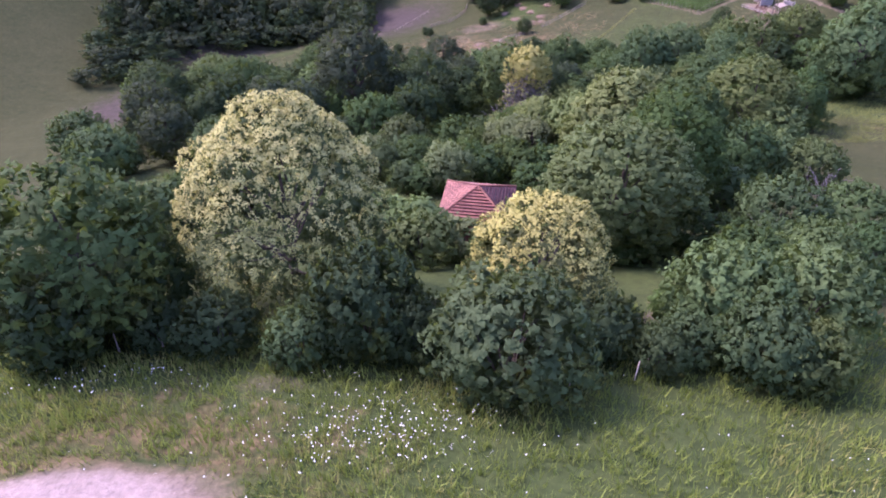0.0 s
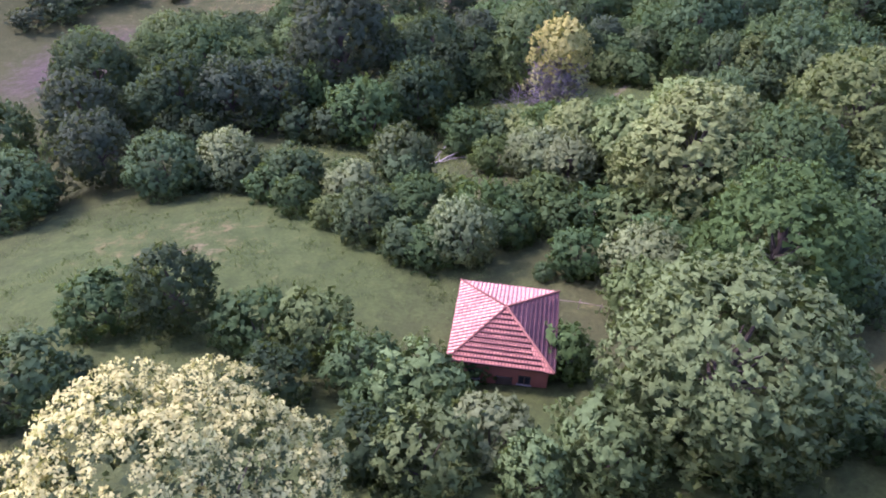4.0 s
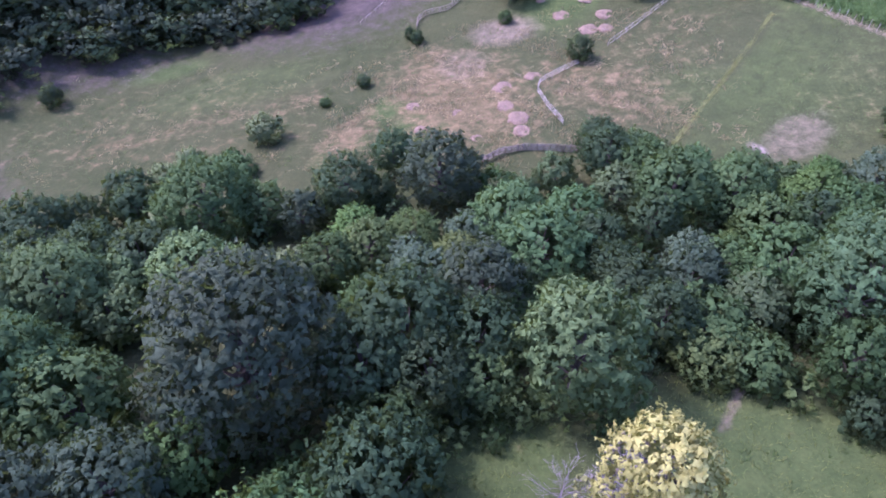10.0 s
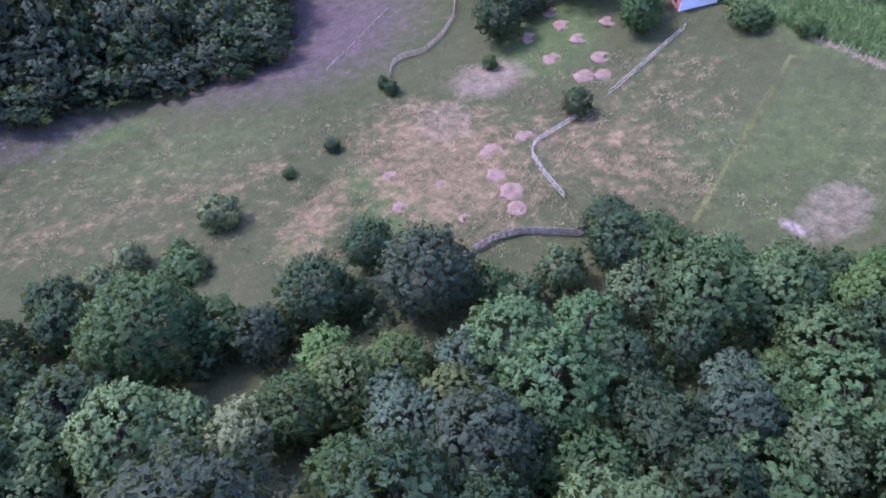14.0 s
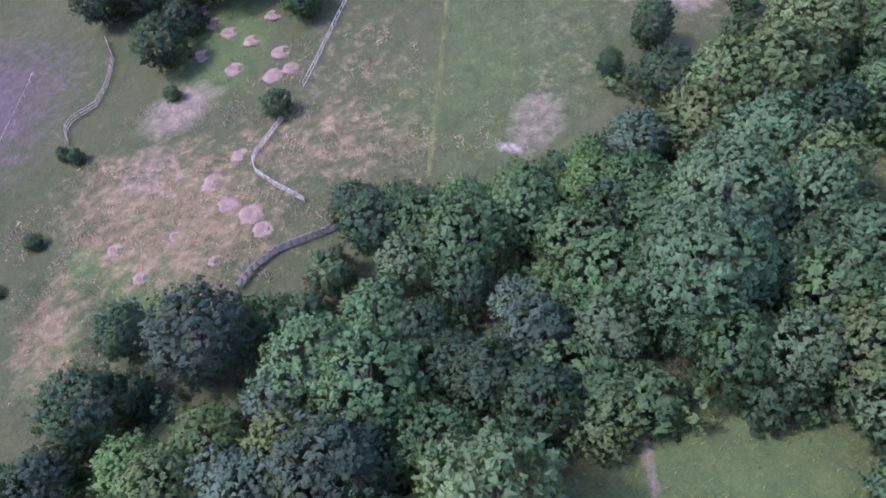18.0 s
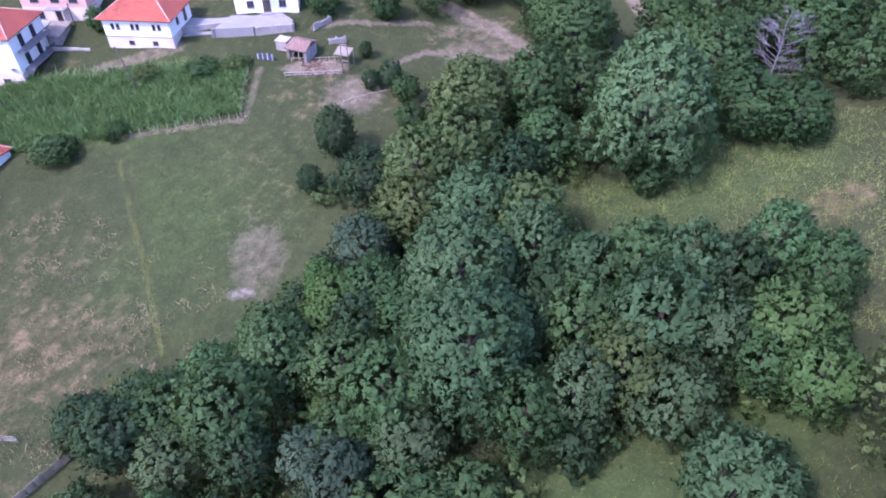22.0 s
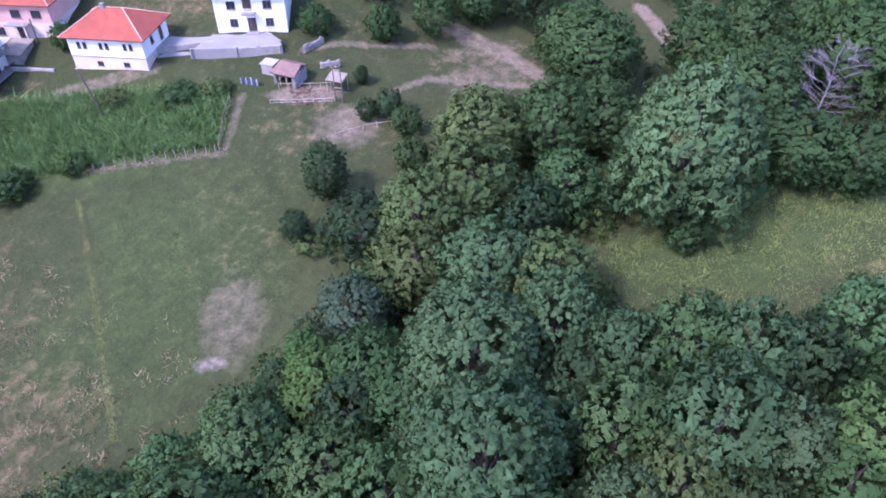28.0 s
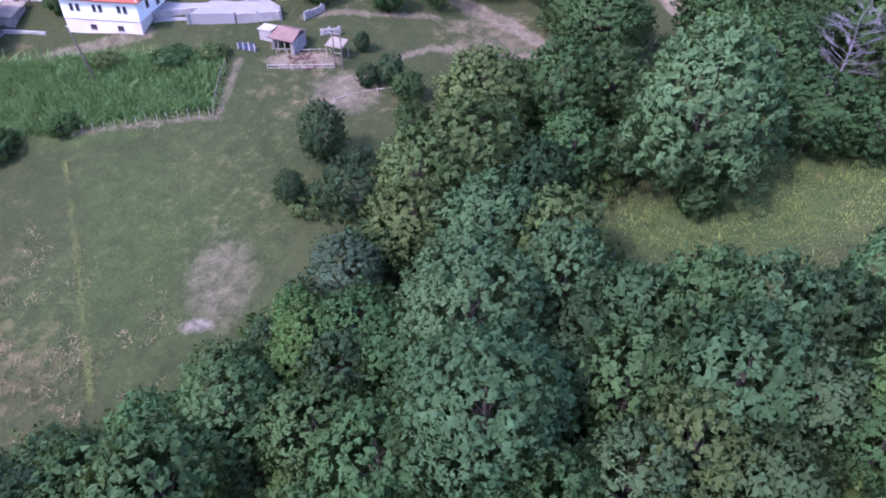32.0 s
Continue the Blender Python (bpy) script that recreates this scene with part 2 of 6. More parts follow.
def zones(x, y):
    """How dry, how bare and how lush the land is at each place."""
    # strips by coordinates along the fence that runs down from the village
    dry = np.maximum.reduce([
        0.40 * blob(x, y, -36.7, 139.3, 9, 4, 20), 0.40 * blob(x, y, -24.6, 142.1, 8, 4, 30), 0.45 * blob(x, y, -50.0, 134.1, 10, 4, 10),
        0.80 * blob(x, y, 4, 140, 11, 17, 20), 0.70 * blob(x, y, -13, 131, 4, 9, -20), 0.54 * blob(x, y, 26, 137, 9, 14, 40), 0.75 * blob(x, y, 79.9, 60.6, 5, 2.6, -35), 0.28 * blob(x, y, 36, 148, 14, 9, 45),
        0.24 * blob(x, y, -45, 138, 34, 18), 0.30 * blob(x, y, -26, 33, 8, 6), 0.34 * blob(x, y, 82, 126, 8, 8), 0.40 * blob(x, y, 106, 118, 10, 6, -40),
        0.55 * blob(x, y, -14, -24, 10, 5), 0.20 * blob(x, y, 85, 72, 12, 5, 30), 0.35 * blob(x, y, 62, 128, 9, 11), 0.25 * blob(x, y, 84, 146, 9, 12, 30), 0.5 * blob(x, y, 92, 165, 14, 10), 0.5 * blob(x, y, 58, 178, 10, 8, -45), 0.52 * blob(x, y, 78, 132, 9, 8), 0.25 * blob(x, y, 98, 140, 9, 10)])
    soil = np.maximum.reduce([
        0.44 * blob(x, y, 49.3, 121.6, 7.6, 4.4, 40, 0.45), 0.55 * blob(x, y, 12.5, 160, 7, 6), 0.40 * blob(x, y, 5, 150, 6, 7),
        0.60 * blob(x, y, 81.5, 128, 5, 5), 0.95 * blob(x, y, 84.3, 136.8, 5.2, 2.0, -58, 0.3), 1.0 * blob(x, y, -14.5, -27.5, 5.5, 2.2, 0, 0.4), strip(x, y, -3.1, -6.4, 0.2, -6.8, 0.35, 0.75), strip(x, y, 0.2, -6.8, 4.8, -7.9, 0.35, 0.75),
        0.42 * blob(x, y, -9, -18.6, 3, 1.3), 0.75 * blob(x, y, 15.5, -9.5, 1.6, 1.4), strip(x, y, 132.6, 102.2, 127.3, 97.6, 1.0, 0.8), strip(x, y, 127.3, 97.6, 121.9, 93.6, 1.0, 0.8), 0.28 * blob(x, y, -25, 30.5, 5, 2.5),
        0.45 * blob(x, y, 58, 190, 10, 5, -50), strip(x, y, 45, 189.5, 62.6, 173.1, 1.6, 0.62), strip(x, y, 62.6, 173.1, 78, 160, 1.2, 0.55), strip(x, y, 58.4, 154.7, 69.3, 139.4, 0.15, 0.6), strip(x, y, 69.3, 139.4, 79.9, 144.5, 0.35, 0.5), 0.42 * blob(x, y, 108, 121, 9, 3, -35), 0.46 * blob(x, y, 103, 116.5, 9, 6, -35, 0.6), strip(x, y, 93, 143, 96.6, 139.6, 0.5, 0.6), strip(x, y, 96.6, 139.6, 104.8, 127.3, 0.5, 0.6), strip(x, y, 91.2, 126.9, 97.0, 124.1, 0.4, 0.6), strip(x, y, 97.0, 124.1, 104.5, 107.9, 0.45, 0.65), strip(x, y, 111.5, 127.6, 109.4, 116.0, 1.6, 0.6), strip(x, y, 109.4, 116.0, 106.6, 109.3, 1.2, 0.7), strip(x, y, -25.1, 51.9, -18.8, 51.0, 0.2, 0.6), strip(x, y, -18.8, 51.0, -11.2, 49.6, 0.2, 0.6), strip(x, y, 26, 77.1, 31.4, 84.9, 0.1, 0.6), strip(x, y, 31.4, 84.9, 34.5, 87.6, 0.1, 0.6)])
    lush = np.maximum.reduce([
        0.9 * blob(x, y, -13.6, 127.6, 3, 6, -30), 0.9 * blob(x, y, -7.5, 138.3, 3, 5, -30), 0.7 * blob(x, y, -50.6, 159.7, 9, 4, 20),
        0.75 * blob(x, y, -22, 28, 30, 20), 0.7 * blob(x, y, 5, 2, 30, 14),
        0.8 * ease((2 - y + 5 * np.sin(x * 0.13) + 3 * np.sin(x * 0.31 + 1)) / 16) * ease((75 - np.abs(x)) / 40) * ease((y + 85) / 40), 0.45 * blob(x, y, 40, 132, 12, 13, 45), 0.9 * blob(x, y, 24, 170, 8, 13, -20), 0.85 * blob(x, y, -2, 130, 5, 8), 0.55 * blob(x, y, 68, 160, 12, 9, -60),
        0.45 * blob(x, y, -35, 150, 22, 9, 20), 0.85 * blob(x, y, 28, 72, 17, 11), 0.5 * blob(x, y, 25, 56, 20, 16), 0.62 * blob(x, y, -14, 56, 20, 8), 0.7 * blob(x, y, 74, 84, 6, 6), 0.85 * blob(x, y, 47, 66, 9, 8), 0.85 * blob(x, y, 6, 75, 8, 6), 0.85 * blob(x, y, 84, 73, 16, 9, -35), 0.85 * blob(x, y, 66, 156, 13, 10, -55), 0.3 * blob(x, y, 46, 136, 9, 14, -35)])
    chalk = np.maximum.reduce([0.50 * blob(x, y, 43.7, 119.7, 2.0, 1.1, -65, 0.5), 0.85 * blob(x, y, -15.5, -27.2, 5.0, 1.5, 0, 0.4)])
    # two fields meet along the boundary strip
    side = (x - 33) * 0.797 - (y - 122) * 0.604
    near = blob(x, y, 47, 136, 30, 24, 0, 0.8)
    lush = np.maximum(lush, 0.54 * near * np.clip(side / 1.2, 0, 1))
    dry = np.where(near > 0, dry * np.where(side > 0.3, 0.55, 1.0), dry)
    dry = np.maximum(dry, 0.14 * near * (side < -0.3) * (side > -14))
    # brown heath on the far slopes; the last blob paints shade at a wood's foot
    heath = np.maximum.reduce([0.8 * blob(x, y, -24, 187, 26, 22, 20), 0.55 * blob(x, y, -68, 160, 22, 9, 20), 0.7 * blob(x, y, -75, 110, 14, 22, 0), 0.5 * blob(x, y, -27, 67, 9, 3, 0)])
    return dry, soil, lush, chalk, heath


build_ground()

# ---------------------------------------------------------------- things: helpers


def mesh_of(name, verts, faces, mat, smooth=False):
    me = bpy.data.meshes.new(name)
    me.from_pydata(np.asarray(verts).tolist() if not isinstance(verts, list) else verts, [], faces if isinstance(faces, list) else faces.tolist())
    me.materials.append(mat)
    if smooth:
        me.polygons.foreach_set("use_smooth", [True] * len(me.polygons))
    return me


def part_mesh(name, me, parent, label=""):
    ob = new(name, me)
    ob.parent = parent
    return tagged(ob, label)


def part(name, bm, mat, parent, label=""):
    me = bpy.data.meshes.new(name)
    bm.to_mesh(me)
    bm.free()
    me.materials.append(mat)
    return part_mesh(name, me, parent, label)


def thing(name, x, y, z, label, category, group="", turn=0.0):
    ob = new(name)
    ob.empty_display_size = 0.3
    ob.matrix_basis = pose(x, y, z, 0, 0, turn)
    return tagged(ob, label, category, group)


def tube(points, radii, sides=6):
    """A tapered limb through the given points."""
    vs, fs = [], []
    for k, p in enumerate(points):
        a = points[min(k + 1, len(points) - 1)] - points[max(k - 1, 0)]
        q = a.to_track_quat("Z", "Y")
        for s in range(sides):
            w = 2 * math.pi * s / sides
            vs.append(tuple(p + q @ Vector((math.cos(w) * radii[k], math.sin(w) * radii[k], 0))))
    for k in range(len(points) - 1):
        for s in range(sides):
            t = (s + 1) % sides
            fs.append((k * sides + s, k * sides + t, (k + 1) * sides + t, (k + 1) * sides + s))
    n = len(vs)
    vs.append(tuple(points[-1]))
    for s in range(sides):
        fs.append(((len(points) - 1) * sides + s, (len(points) - 1) * sides + (s + 1) % sides, n))
    return vs, fs


def merge(pieces):
    vs, fs = [], []
    for v, f in pieces:
        o = len(vs)
        vs.extend(v)
        fs.extend(tuple(i + o for i in q) for q in f)
    return vs, fs


def limb(rng, a, b, r0, r1, wob=0.12, n=4, sides=5):
    a, b = Vector(a), Vector(b)
    d = (b - a).length * wob
    pts = []
    for k in range(n):
        w = k / (n - 1)
        p = a.lerp(b, w)
        if 0 < k:
            p = p + Vector((rng.uniform(-d, d), rng.uniform(-d, d), rng.uniform(-d, d) * 0.6)) * (0.4 + 0.6 * w) * (1 if k < n - 1 else 0.3)
        pts.append(p)
    return tube(pts, [r0 + (r1 - r0) * k / (n - 1) for k in range(n)], sides)


def leaf_cloud(rng, lumps, count, size, out=1.0, droop=0.0, inner=0.12):
    """Sprays of leaves on the outside of rounded boughs: small blades, each leaning its own way."""
    c = np.array([l[:3] for l in lumps])
    r = np.array([l[3] for l in lumps])
    flat = np.array([l[4] for l in lumps])
    # the sprays, each a small dome of leaves standing out of its bough, none buried in another bough
    ns = max(12, count // 13)
    k = rng.choice(len(lumps), ns * 5, p=r ** 2 * flat * np.where(r > 1.6 * np.median(r), 2.2, 1.0) / np.sum(r ** 2 * flat * np.where(r > 1.6 * np.median(r), 2.2, 1.0)))
    d = rng.normal(size=(ns * 5, 3))
    d /= np.linalg.norm(d, axis=1)[:, None]
    depth = np.where(rng.random(ns * 5) < inner, rng.uniform(0.72, 0.9, ns * 5), rng.uniform(0.90, 1.05, ns * 5) + rng.random(ns * 5) ** 5 * 0.22)
    core = c[k] + d * (r[k] * depth)[:, None] * np.stack([np.ones(ns * 5), np.ones(ns * 5), flat[k]], 1)
    buried = np.zeros(ns * 5, bool)
    for j in range(len(c)):
        buried |= (((core - c[j]) / np.array([r[j], r[j], r[j] * flat[j]])) ** 2).sum(axis=1) < (0.86 if inner else 0.5) ** 2
    free = np.flatnonzero(~buried)[:ns]
    k, d, core, ns = k[free], d[free], core[free], len(free)
    m = rng.integers(0, ns, count)
    e = rng.normal(size=(count, 3))
    e /= np.linalg.norm(e, axis=1)[:, None]
    # each spray is a plume that leans outward and up, wide at its foot
    way = d + np.array([0, 0, 0.55]) + rng.normal(size=(ns, 3)) * 0.25
    way /= np.linalg.norm(way, axis=1)[:, None]
    reach = (size[0] + size[1]) * (0.4 + 1.5 * rng.random(ns) ** 1.8)
    along = rng.random(count) ** 1.3
    pos = core[m] + way[m] * (reach[m] * (along - 0.25))[:, None] + e * ((size[0] + size[1]) * 0.40 * (1.05 - 0.75 * along))[:, None]
    nrm = e * out * 0.7 + d[m] * 0.55 + rng.normal(size=(count, 3)) * 0.3 + np.array([0, 0, 0.1])
    nrm /= np.linalg.norm(nrm, axis=1)[:, None]
    ref = rng.normal(size=(count, 3)) + np.array([0, 0, -droop * 3])
    t = np.cross(nrm, np.cross(ref, nrm))
    t /= np.linalg.norm(t, axis=1)[:, None] + 1e-9
    s = np.cross(nrm, t)
    ln = rng.uniform(size[0], size[1], count)[:, None] * (1 + droop)
    wd = ln * rng.uniform(0.45, 0.8, count)[:, None] / (1 + droop)
    v = np.empty((count, 3, 3))
    v[:, 0] = pos - t * ln * 0.45 + s * wd * 0.5
    v[:, 1] = pos - t * ln * 0.45 - s * wd * 0.5
    v[:, 2] = pos + t * ln * 0.55
    f = np.arange(count * 3).reshape(count, 3)
    return v.reshape(-1, 3), f


def boughs(rng, lumps, count, size):
    """The inner foliage: large dense sprays round the heart that close the view through the crown."""
    return leaf_cloud(rng, [(x, y, z, r * 0.94, s) for x, y, z, r, s in lumps[-1:]], count, (size[0] * 1.9, size[1] * 1.9), inner=0.0)


def outward(v, lumps, flat=0.18):
    """The way each leaf faces the sky: mostly away from its own bough, a little away from the whole crown, a little its own."""
    q = v.reshape(-1, 3, 3)
    p = q.mean(axis=1)
    c = np.array([l[:3] for l in lumps])
    r = np.array([l[3] for l in lumps])
    mid = (c * (r ** 2)[:, None]).sum(axis=0) / np.sum(r ** 2)
    span = np.abs(c - mid).max(axis=0) + r.mean()
    best = np.full(len(p), 1e9)
    own = np.zeros(len(p), int)
    for k in range(len(c)):
        d = np.linalg.norm(p - c[k], axis=1) / r[k]
        own, best = np.where(d < best, k, own), np.minimum(d, best)
    a = p - c[own]
    a /= np.linalg.norm(a, axis=1)[:, None] + 1e-9
    b = (p - mid) / span
    b /= np.linalg.norm(b, axis=1)[:, None] + 1e-9
    n = np.cross(q[:, 1] - q[:, 0], q[:, 2] - q[:, 0])
    n /= np.linalg.norm(n, axis=1)[:, None] + 1e-9
    side = np.sign((n * (a + b)).sum(axis=1))
    side[side == 0] = 1
    o = 0.42 * a + 0.5 * b + flat * n * side[:, None] + np.array([0, 0, 0.12])
    o /= np.linalg.norm(o, axis=1)[:, None] + 1e-9
    # each blade is wound so that its face looks outward
    q = np.where((side < 0)[:, None, None], q[:, ::-1], q)
    return q.reshape(-1, 3), np.repeat(o, 3, axis=0)


def foliage(name, v, n, mat):
    """Leaves as one mesh whose shading follows the boughs."""
    me = mesh_of(name, v, np.arange(len(v)).reshape(-1, 3), mat, True)
    me.normals_split_custom_set_from_vertices(n.tolist())
    return me


def crown_mesh(name, cloud, core, lumps):
    v, n = outward(np.concatenate([cloud[0], core[0]]), lumps)
    return foliage(name, v, n, LEAF)


# ---------------------------------------------------------------- plants
# every kind of plant is grown once, 10 m high and 8 m wide (bushes 4 by 5 m), then set out with its own height, width and colour
HUES = dict(
    green=(0.053, 0.093, 0.032), dark=(0.038, 0.065, 0.029), grey=(0.066, 0.108, 0.045), sunny=(0.158, 0.205, 0.072),
    olive=(0.090, 0.122, 0.040), bright=(0.068, 0.112, 0.033), lime=(0.084, 0.146, 0.040), silver=(0.150, 0.188, 0.082), pale=(0.063, 0.110, 0.040),
    dusk=(0.044, 0.064, 0.036), sage=(0.102, 0.150, 0.055), jade=(0.104, 0.172, 0.070), dusty=(0.068, 0.098, 0.042), blue=(0.070, 0.108, 0.062))
WORDS = dict(
    green="mid-green leaves", dark="dark green leaves", grey="grey-green leaves", sunny="light sunlit green leaves",
    olive="yellowish olive leaves", bright="bright green leaves", lime="fresh light green leaves", silver="silvery grey-green leaves", pale="soft pale green leaves",
    dusk="dull blackish green leaves", sage="soft sage-green leaves", jade="soft jade-green leaves", dusty="dusty brownish green leaves", blue="bluish grey-green leaves")
PLANTS = {}


def dome(rr, R, z0, z1, n, taper=0.2, size=(0.20, 0.37)):
    """Boughs set over a rounded crown: a closed heart and a cauliflower of smaller domes round it."""
    zc, hv = (z0 + z1) / 2, (z1 - z0) / 2
    lumps = []
    for k in range(n):
        u = 1 - 1.75 * (k + 0.5) / n
        w = math.sqrt(max(0.0, 1 - u * u)) if u > -0.35 else 0.94
        a = k * 2.39996 + rr.uniform(-0.35, 0.35)
        lr = R * rr.uniform(*size)
        q = (R * rr.uniform(0.90, 1.08) - lr) * w * (1 - taper * u)
        lumps.append((math.cos(a) * q, math.sin(a) * q, zc + u * (hv - lr * 0.8) * rr.uniform(0.88, 1.07), lr, rr.uniform(0.9, 1.15)))
    lumps.append((0, 0, zc - hv * 0.05, R * 0.76, hv * 0.82 / (R * 0.76)))
    return lumps


def grow(shape, seed):
    rng = np.random.default_rng(seed)
    rr = random.Random(seed)
    bushy = shape in ("bush", "thicket", "shrub")
    H, R = (4.0, 2.5) if bushy else (10.0, 4.0)
    n, lo, count, size = dict(
        willow=(42, 0.06, 9500, (0.18, 0.37)), grand=(64, 0.06, 17000, (0.14, 0.29)), weeping=(60, 0.06, 16000, (0.145, 0.30)), vast=(90, 0.05, 29000, (0.105, 0.22)),
        bush=(24, 0.02, 3000, (0.17, 0.34)), thicket=(36, 0.02, 6800, (0.12, 0.24)), mid=(24, 0.08, 2300, (0.36, 0.70)), shrub=(11, 0.02, 800, (0.28, 0.54)), far=(16, 0.08, 850, (0.62, 1.15))).get(shape, (36, 0.07, 7000, (0.19, 0.385)))
    lumps = dome(rr, R, lo * H, H, n, rr.uniform(0.0, 0.15) if bushy else rr.uniform(0.12, 0.42))
    v, f = leaf_cloud(rng, lumps, count, size, droop=0.4 if shape in ("willow", "weeping", "vast") else 0.0)
    v[:, 2] = np.maximum(v[:, 2], 0.05)
    pieces = []
    if bushy:
        for k in range(6):
            a = rr.uniform(0, 6.28)
            pieces.append(limb(rr, (math.cos(a) * 0.15, math.sin(a) * 0.15, -0.3), (math.cos(a) * R * 0.5, math.sin(a) * R * 0.5, H * rr.uniform(0.4, 0.7)), 0.07, 0.015, n=3, sides=3))
        trunk = tube([Vector((0, 0, -0.4)), Vector((0.05, 0, 0.8)), Vector((0, 0.1, H * 0.6))], [0.12, 0.08, 0.02], 5)
    else:
        trunk = tube([Vector((0, 0, -0.8)), Vector((0, 0, 0.15)), Vector((0.1, 0.05, H * 0.25)), Vector((-0.05, 0.1, H * 0.5)), Vector((0.1, 0, H * 0.85))], [0.42, 0.3, 0.24, 0.16, 0.04], 7)
        for l in lumps[:n:2]:
            z0 = max(H * 0.16, l[2] * rr.uniform(0.45, 0.7))
            pieces.append(limb(rr, (0, 0, z0), (l[0] * 0.5, l[1] * 0.5, z0 + (l[2] - z0) * 0.5), 0.11, 0.03, n=3, sides=3))
    if shape in ("far", "mid", "shrub"):
        PLANTS[shape, seed] = outward(v, lumps)
        return
    PLANTS[shape, seed] = (crown_mesh("leaves", (v, f), boughs(rng, lumps, count // 4, size), lumps), mesh_of("trunk", *trunk, BARK), mesh_of("framework", *merge(pieces), BARK))


def plant(shape, x, y, h, r, hue, seed=None, name=None, label=None, group=""):
    """Sets out one tree or bush on the land."""
    rng = random.Random(round(x * 131 + y * 17))
    seed = seed or rng.choice((1, 2, 3))
    if shape == "bush" and (r > 3.5 or y < 2 and r > 1.8):
        shape = "thicket"
    if shape == "round" and r > 6:
        shape = "grand"
    if shape == "willow" and r > 6:
        shape = "weeping" if r < 8 else "vast"
    if (shape, seed) not in PLANTS:
        grow(shape, seed)
    bushy = shape in ("bush", "thicket", "shrub")
    H, R = (4.0, 2.5) if bushy else (10.0, 4.0)
    name = name or ("bush" if bushy else ("willow_tree" if shape in ("willow", "weeping", "vast") else "broadleaf_tree"))
    size = ("low " if h < 4 else "spreading ") if bushy else ("small " if h < 8 else ("tall " if h > 12.5 else ""))
    label = label or (size + ("bush" if bushy else ("willow tree" if shape in ("willow", "weeping", "vast") else "broadleaf tree")) + " with " + WORDS[hue] + " on the slope")
    t = thing(name, x, y, gz(x, y) - 0.05, label, "bush" if bushy else "tree", group or ("bushes of the slope" if bushy else "trees of the valley"), rng.uniform(0, 360))
    t.scale = (r / R, r / R * rng.uniform(0.92, 1.08), h / H)
    crown, trunk, limbs = PLANTS[shape, seed]
    c = part_mesh("crown", crown, t)
    w = rng.uniform(0.82, 1.18)
    c.color = (*(k * w for k in HUES[hue]), 1)
    part_mesh("trunk", trunk, t)
    part_mesh("framework", limbs, t)
    return t


# the trees and bushes, from the start of the flight to the village
plant("bush", 4.2, -17.6, 6.9, 4.6, "dusty")
plant("round", -21.5, -12.6, 12.4, 5.6, "green")
plant("bush", -19.0, -10.1, 7.0, 3.5, "dark")
plant("bush", -13.2, -14.3, 3.9, 2.5, "dark")
plant("bush", -4.3, -13.8, 7.0, 4.1, "dark")
plant("bush", -1.3, -14.9, 4.4, 2.4, "dark")
plant("bush", 18.4, -12.4, 7.0, 3.9, "sage")
plant("bush", 23.7, -12.1, 6.8, 3.8, "sage")
plant("bush", 19.0, -16.5, 5.1, 3.2, "grey")
plant("bush", 13.3, -16.2, 3.1, 1.9, "grey")
plant("bush", 10.2, -14.4, 4.3, 2.4, "dark")
plant("bush", 28.6, 1.7, 4.4, 2.7, "grey")
plant("round", -54.0, 103.0, 8.6, 4.8, "grey")
plant("bush", -29.8, 125.9, 2.2, 1.6, "green")
plant("round", 15.1, 171.5, 9.0, 4.5, "dark")
plant("bush", -4.5, 162.1, 2.5, 1.0, "dark")
plant("bush", -3.1, 160.1, 2.4, 1.2, "dark")
plant("bush", 23.6, 146.7, 4.2, 2.2, "dusty")
plant("bush", -12.0, 146.7, 2.1, 1.3, "dark")
plant("bush", -17.8, 141.3, 1.2, 1.1, "green")
plant("round", 25.4, 103.3, 7.4, 3.3, "dark")
plant("round", -16.4, 108.4, 6.4, 3.2, "dusk")
plant("bush", -7.3, 113.6, 4.6, 2.7, "dark")
plant("bush", 12.9, 162.9, 2.3, 1.4, "green")
plant("bush", -67.5, 149.3, 3.8, 2.1, "dark")
plant("bush", 51.7, 160.3, 3.2, 3.4, "green")
plant("round", 36.5, 164.7, 7.5, 3.4, "green")
plant("bush", 58.6, 155.2, 2.2, 2.2, "bright")
plant("round", 30.0, 181.2, 16.1, 7.3, "green")
plant("round", 21.4, 184.3, 10.7, 5.4, "dark")
plant("round", 20.6, 176.9, 6.2, 3.1, "dusk")
plant("round", 17.9, 192.1, 18.4, 8.3, "dusk")
plant("round", 23.4, 216.1, 17.2, 7.8, "dark")
plant("round", 32.9, 209.6, 12.6, 6.3, "dark")
plant("round", 37.1, 169.8, 9.0, 3.7, "green")
plant("round", 11.2, 193.2, 10.2, 5.1, "dusk")
plant("bush", 41.2, 191.6, 5.8, 2.9, "dark")
plant("round", 52.8, 183.4, 7.3, 3.3, "green")
plant("round", 45.9, 205.0, 7.5, 3.8, "dark")
plant("round", 84.9, 109.1, 8.7, 4.0, "green")
plant("round", 97.8, 97.9, 7.1, 3.5, "green")
plant("willow", 81.0, 83.9, 18.2, 7.5, "jade")
plant("bush", 81.3, 83.7, 6.8, 4.2, "bright")
plant("bush", 76.9, 81.7, 3.5, 2.5, "green")
plant("bush", 81.5, 88.4, 4.3, 2.7, "green")
plant("round", 90.9, 73.5, 9.5, 5.3, "green")
plant("round", 90.8, 67.5, 8.5, 4.2, "green")
plant("round", 105.7, 101.8, 12.1, 6.7, "green")
plant("round", 111.5, 107.5, 9.5, 5.0, "green")
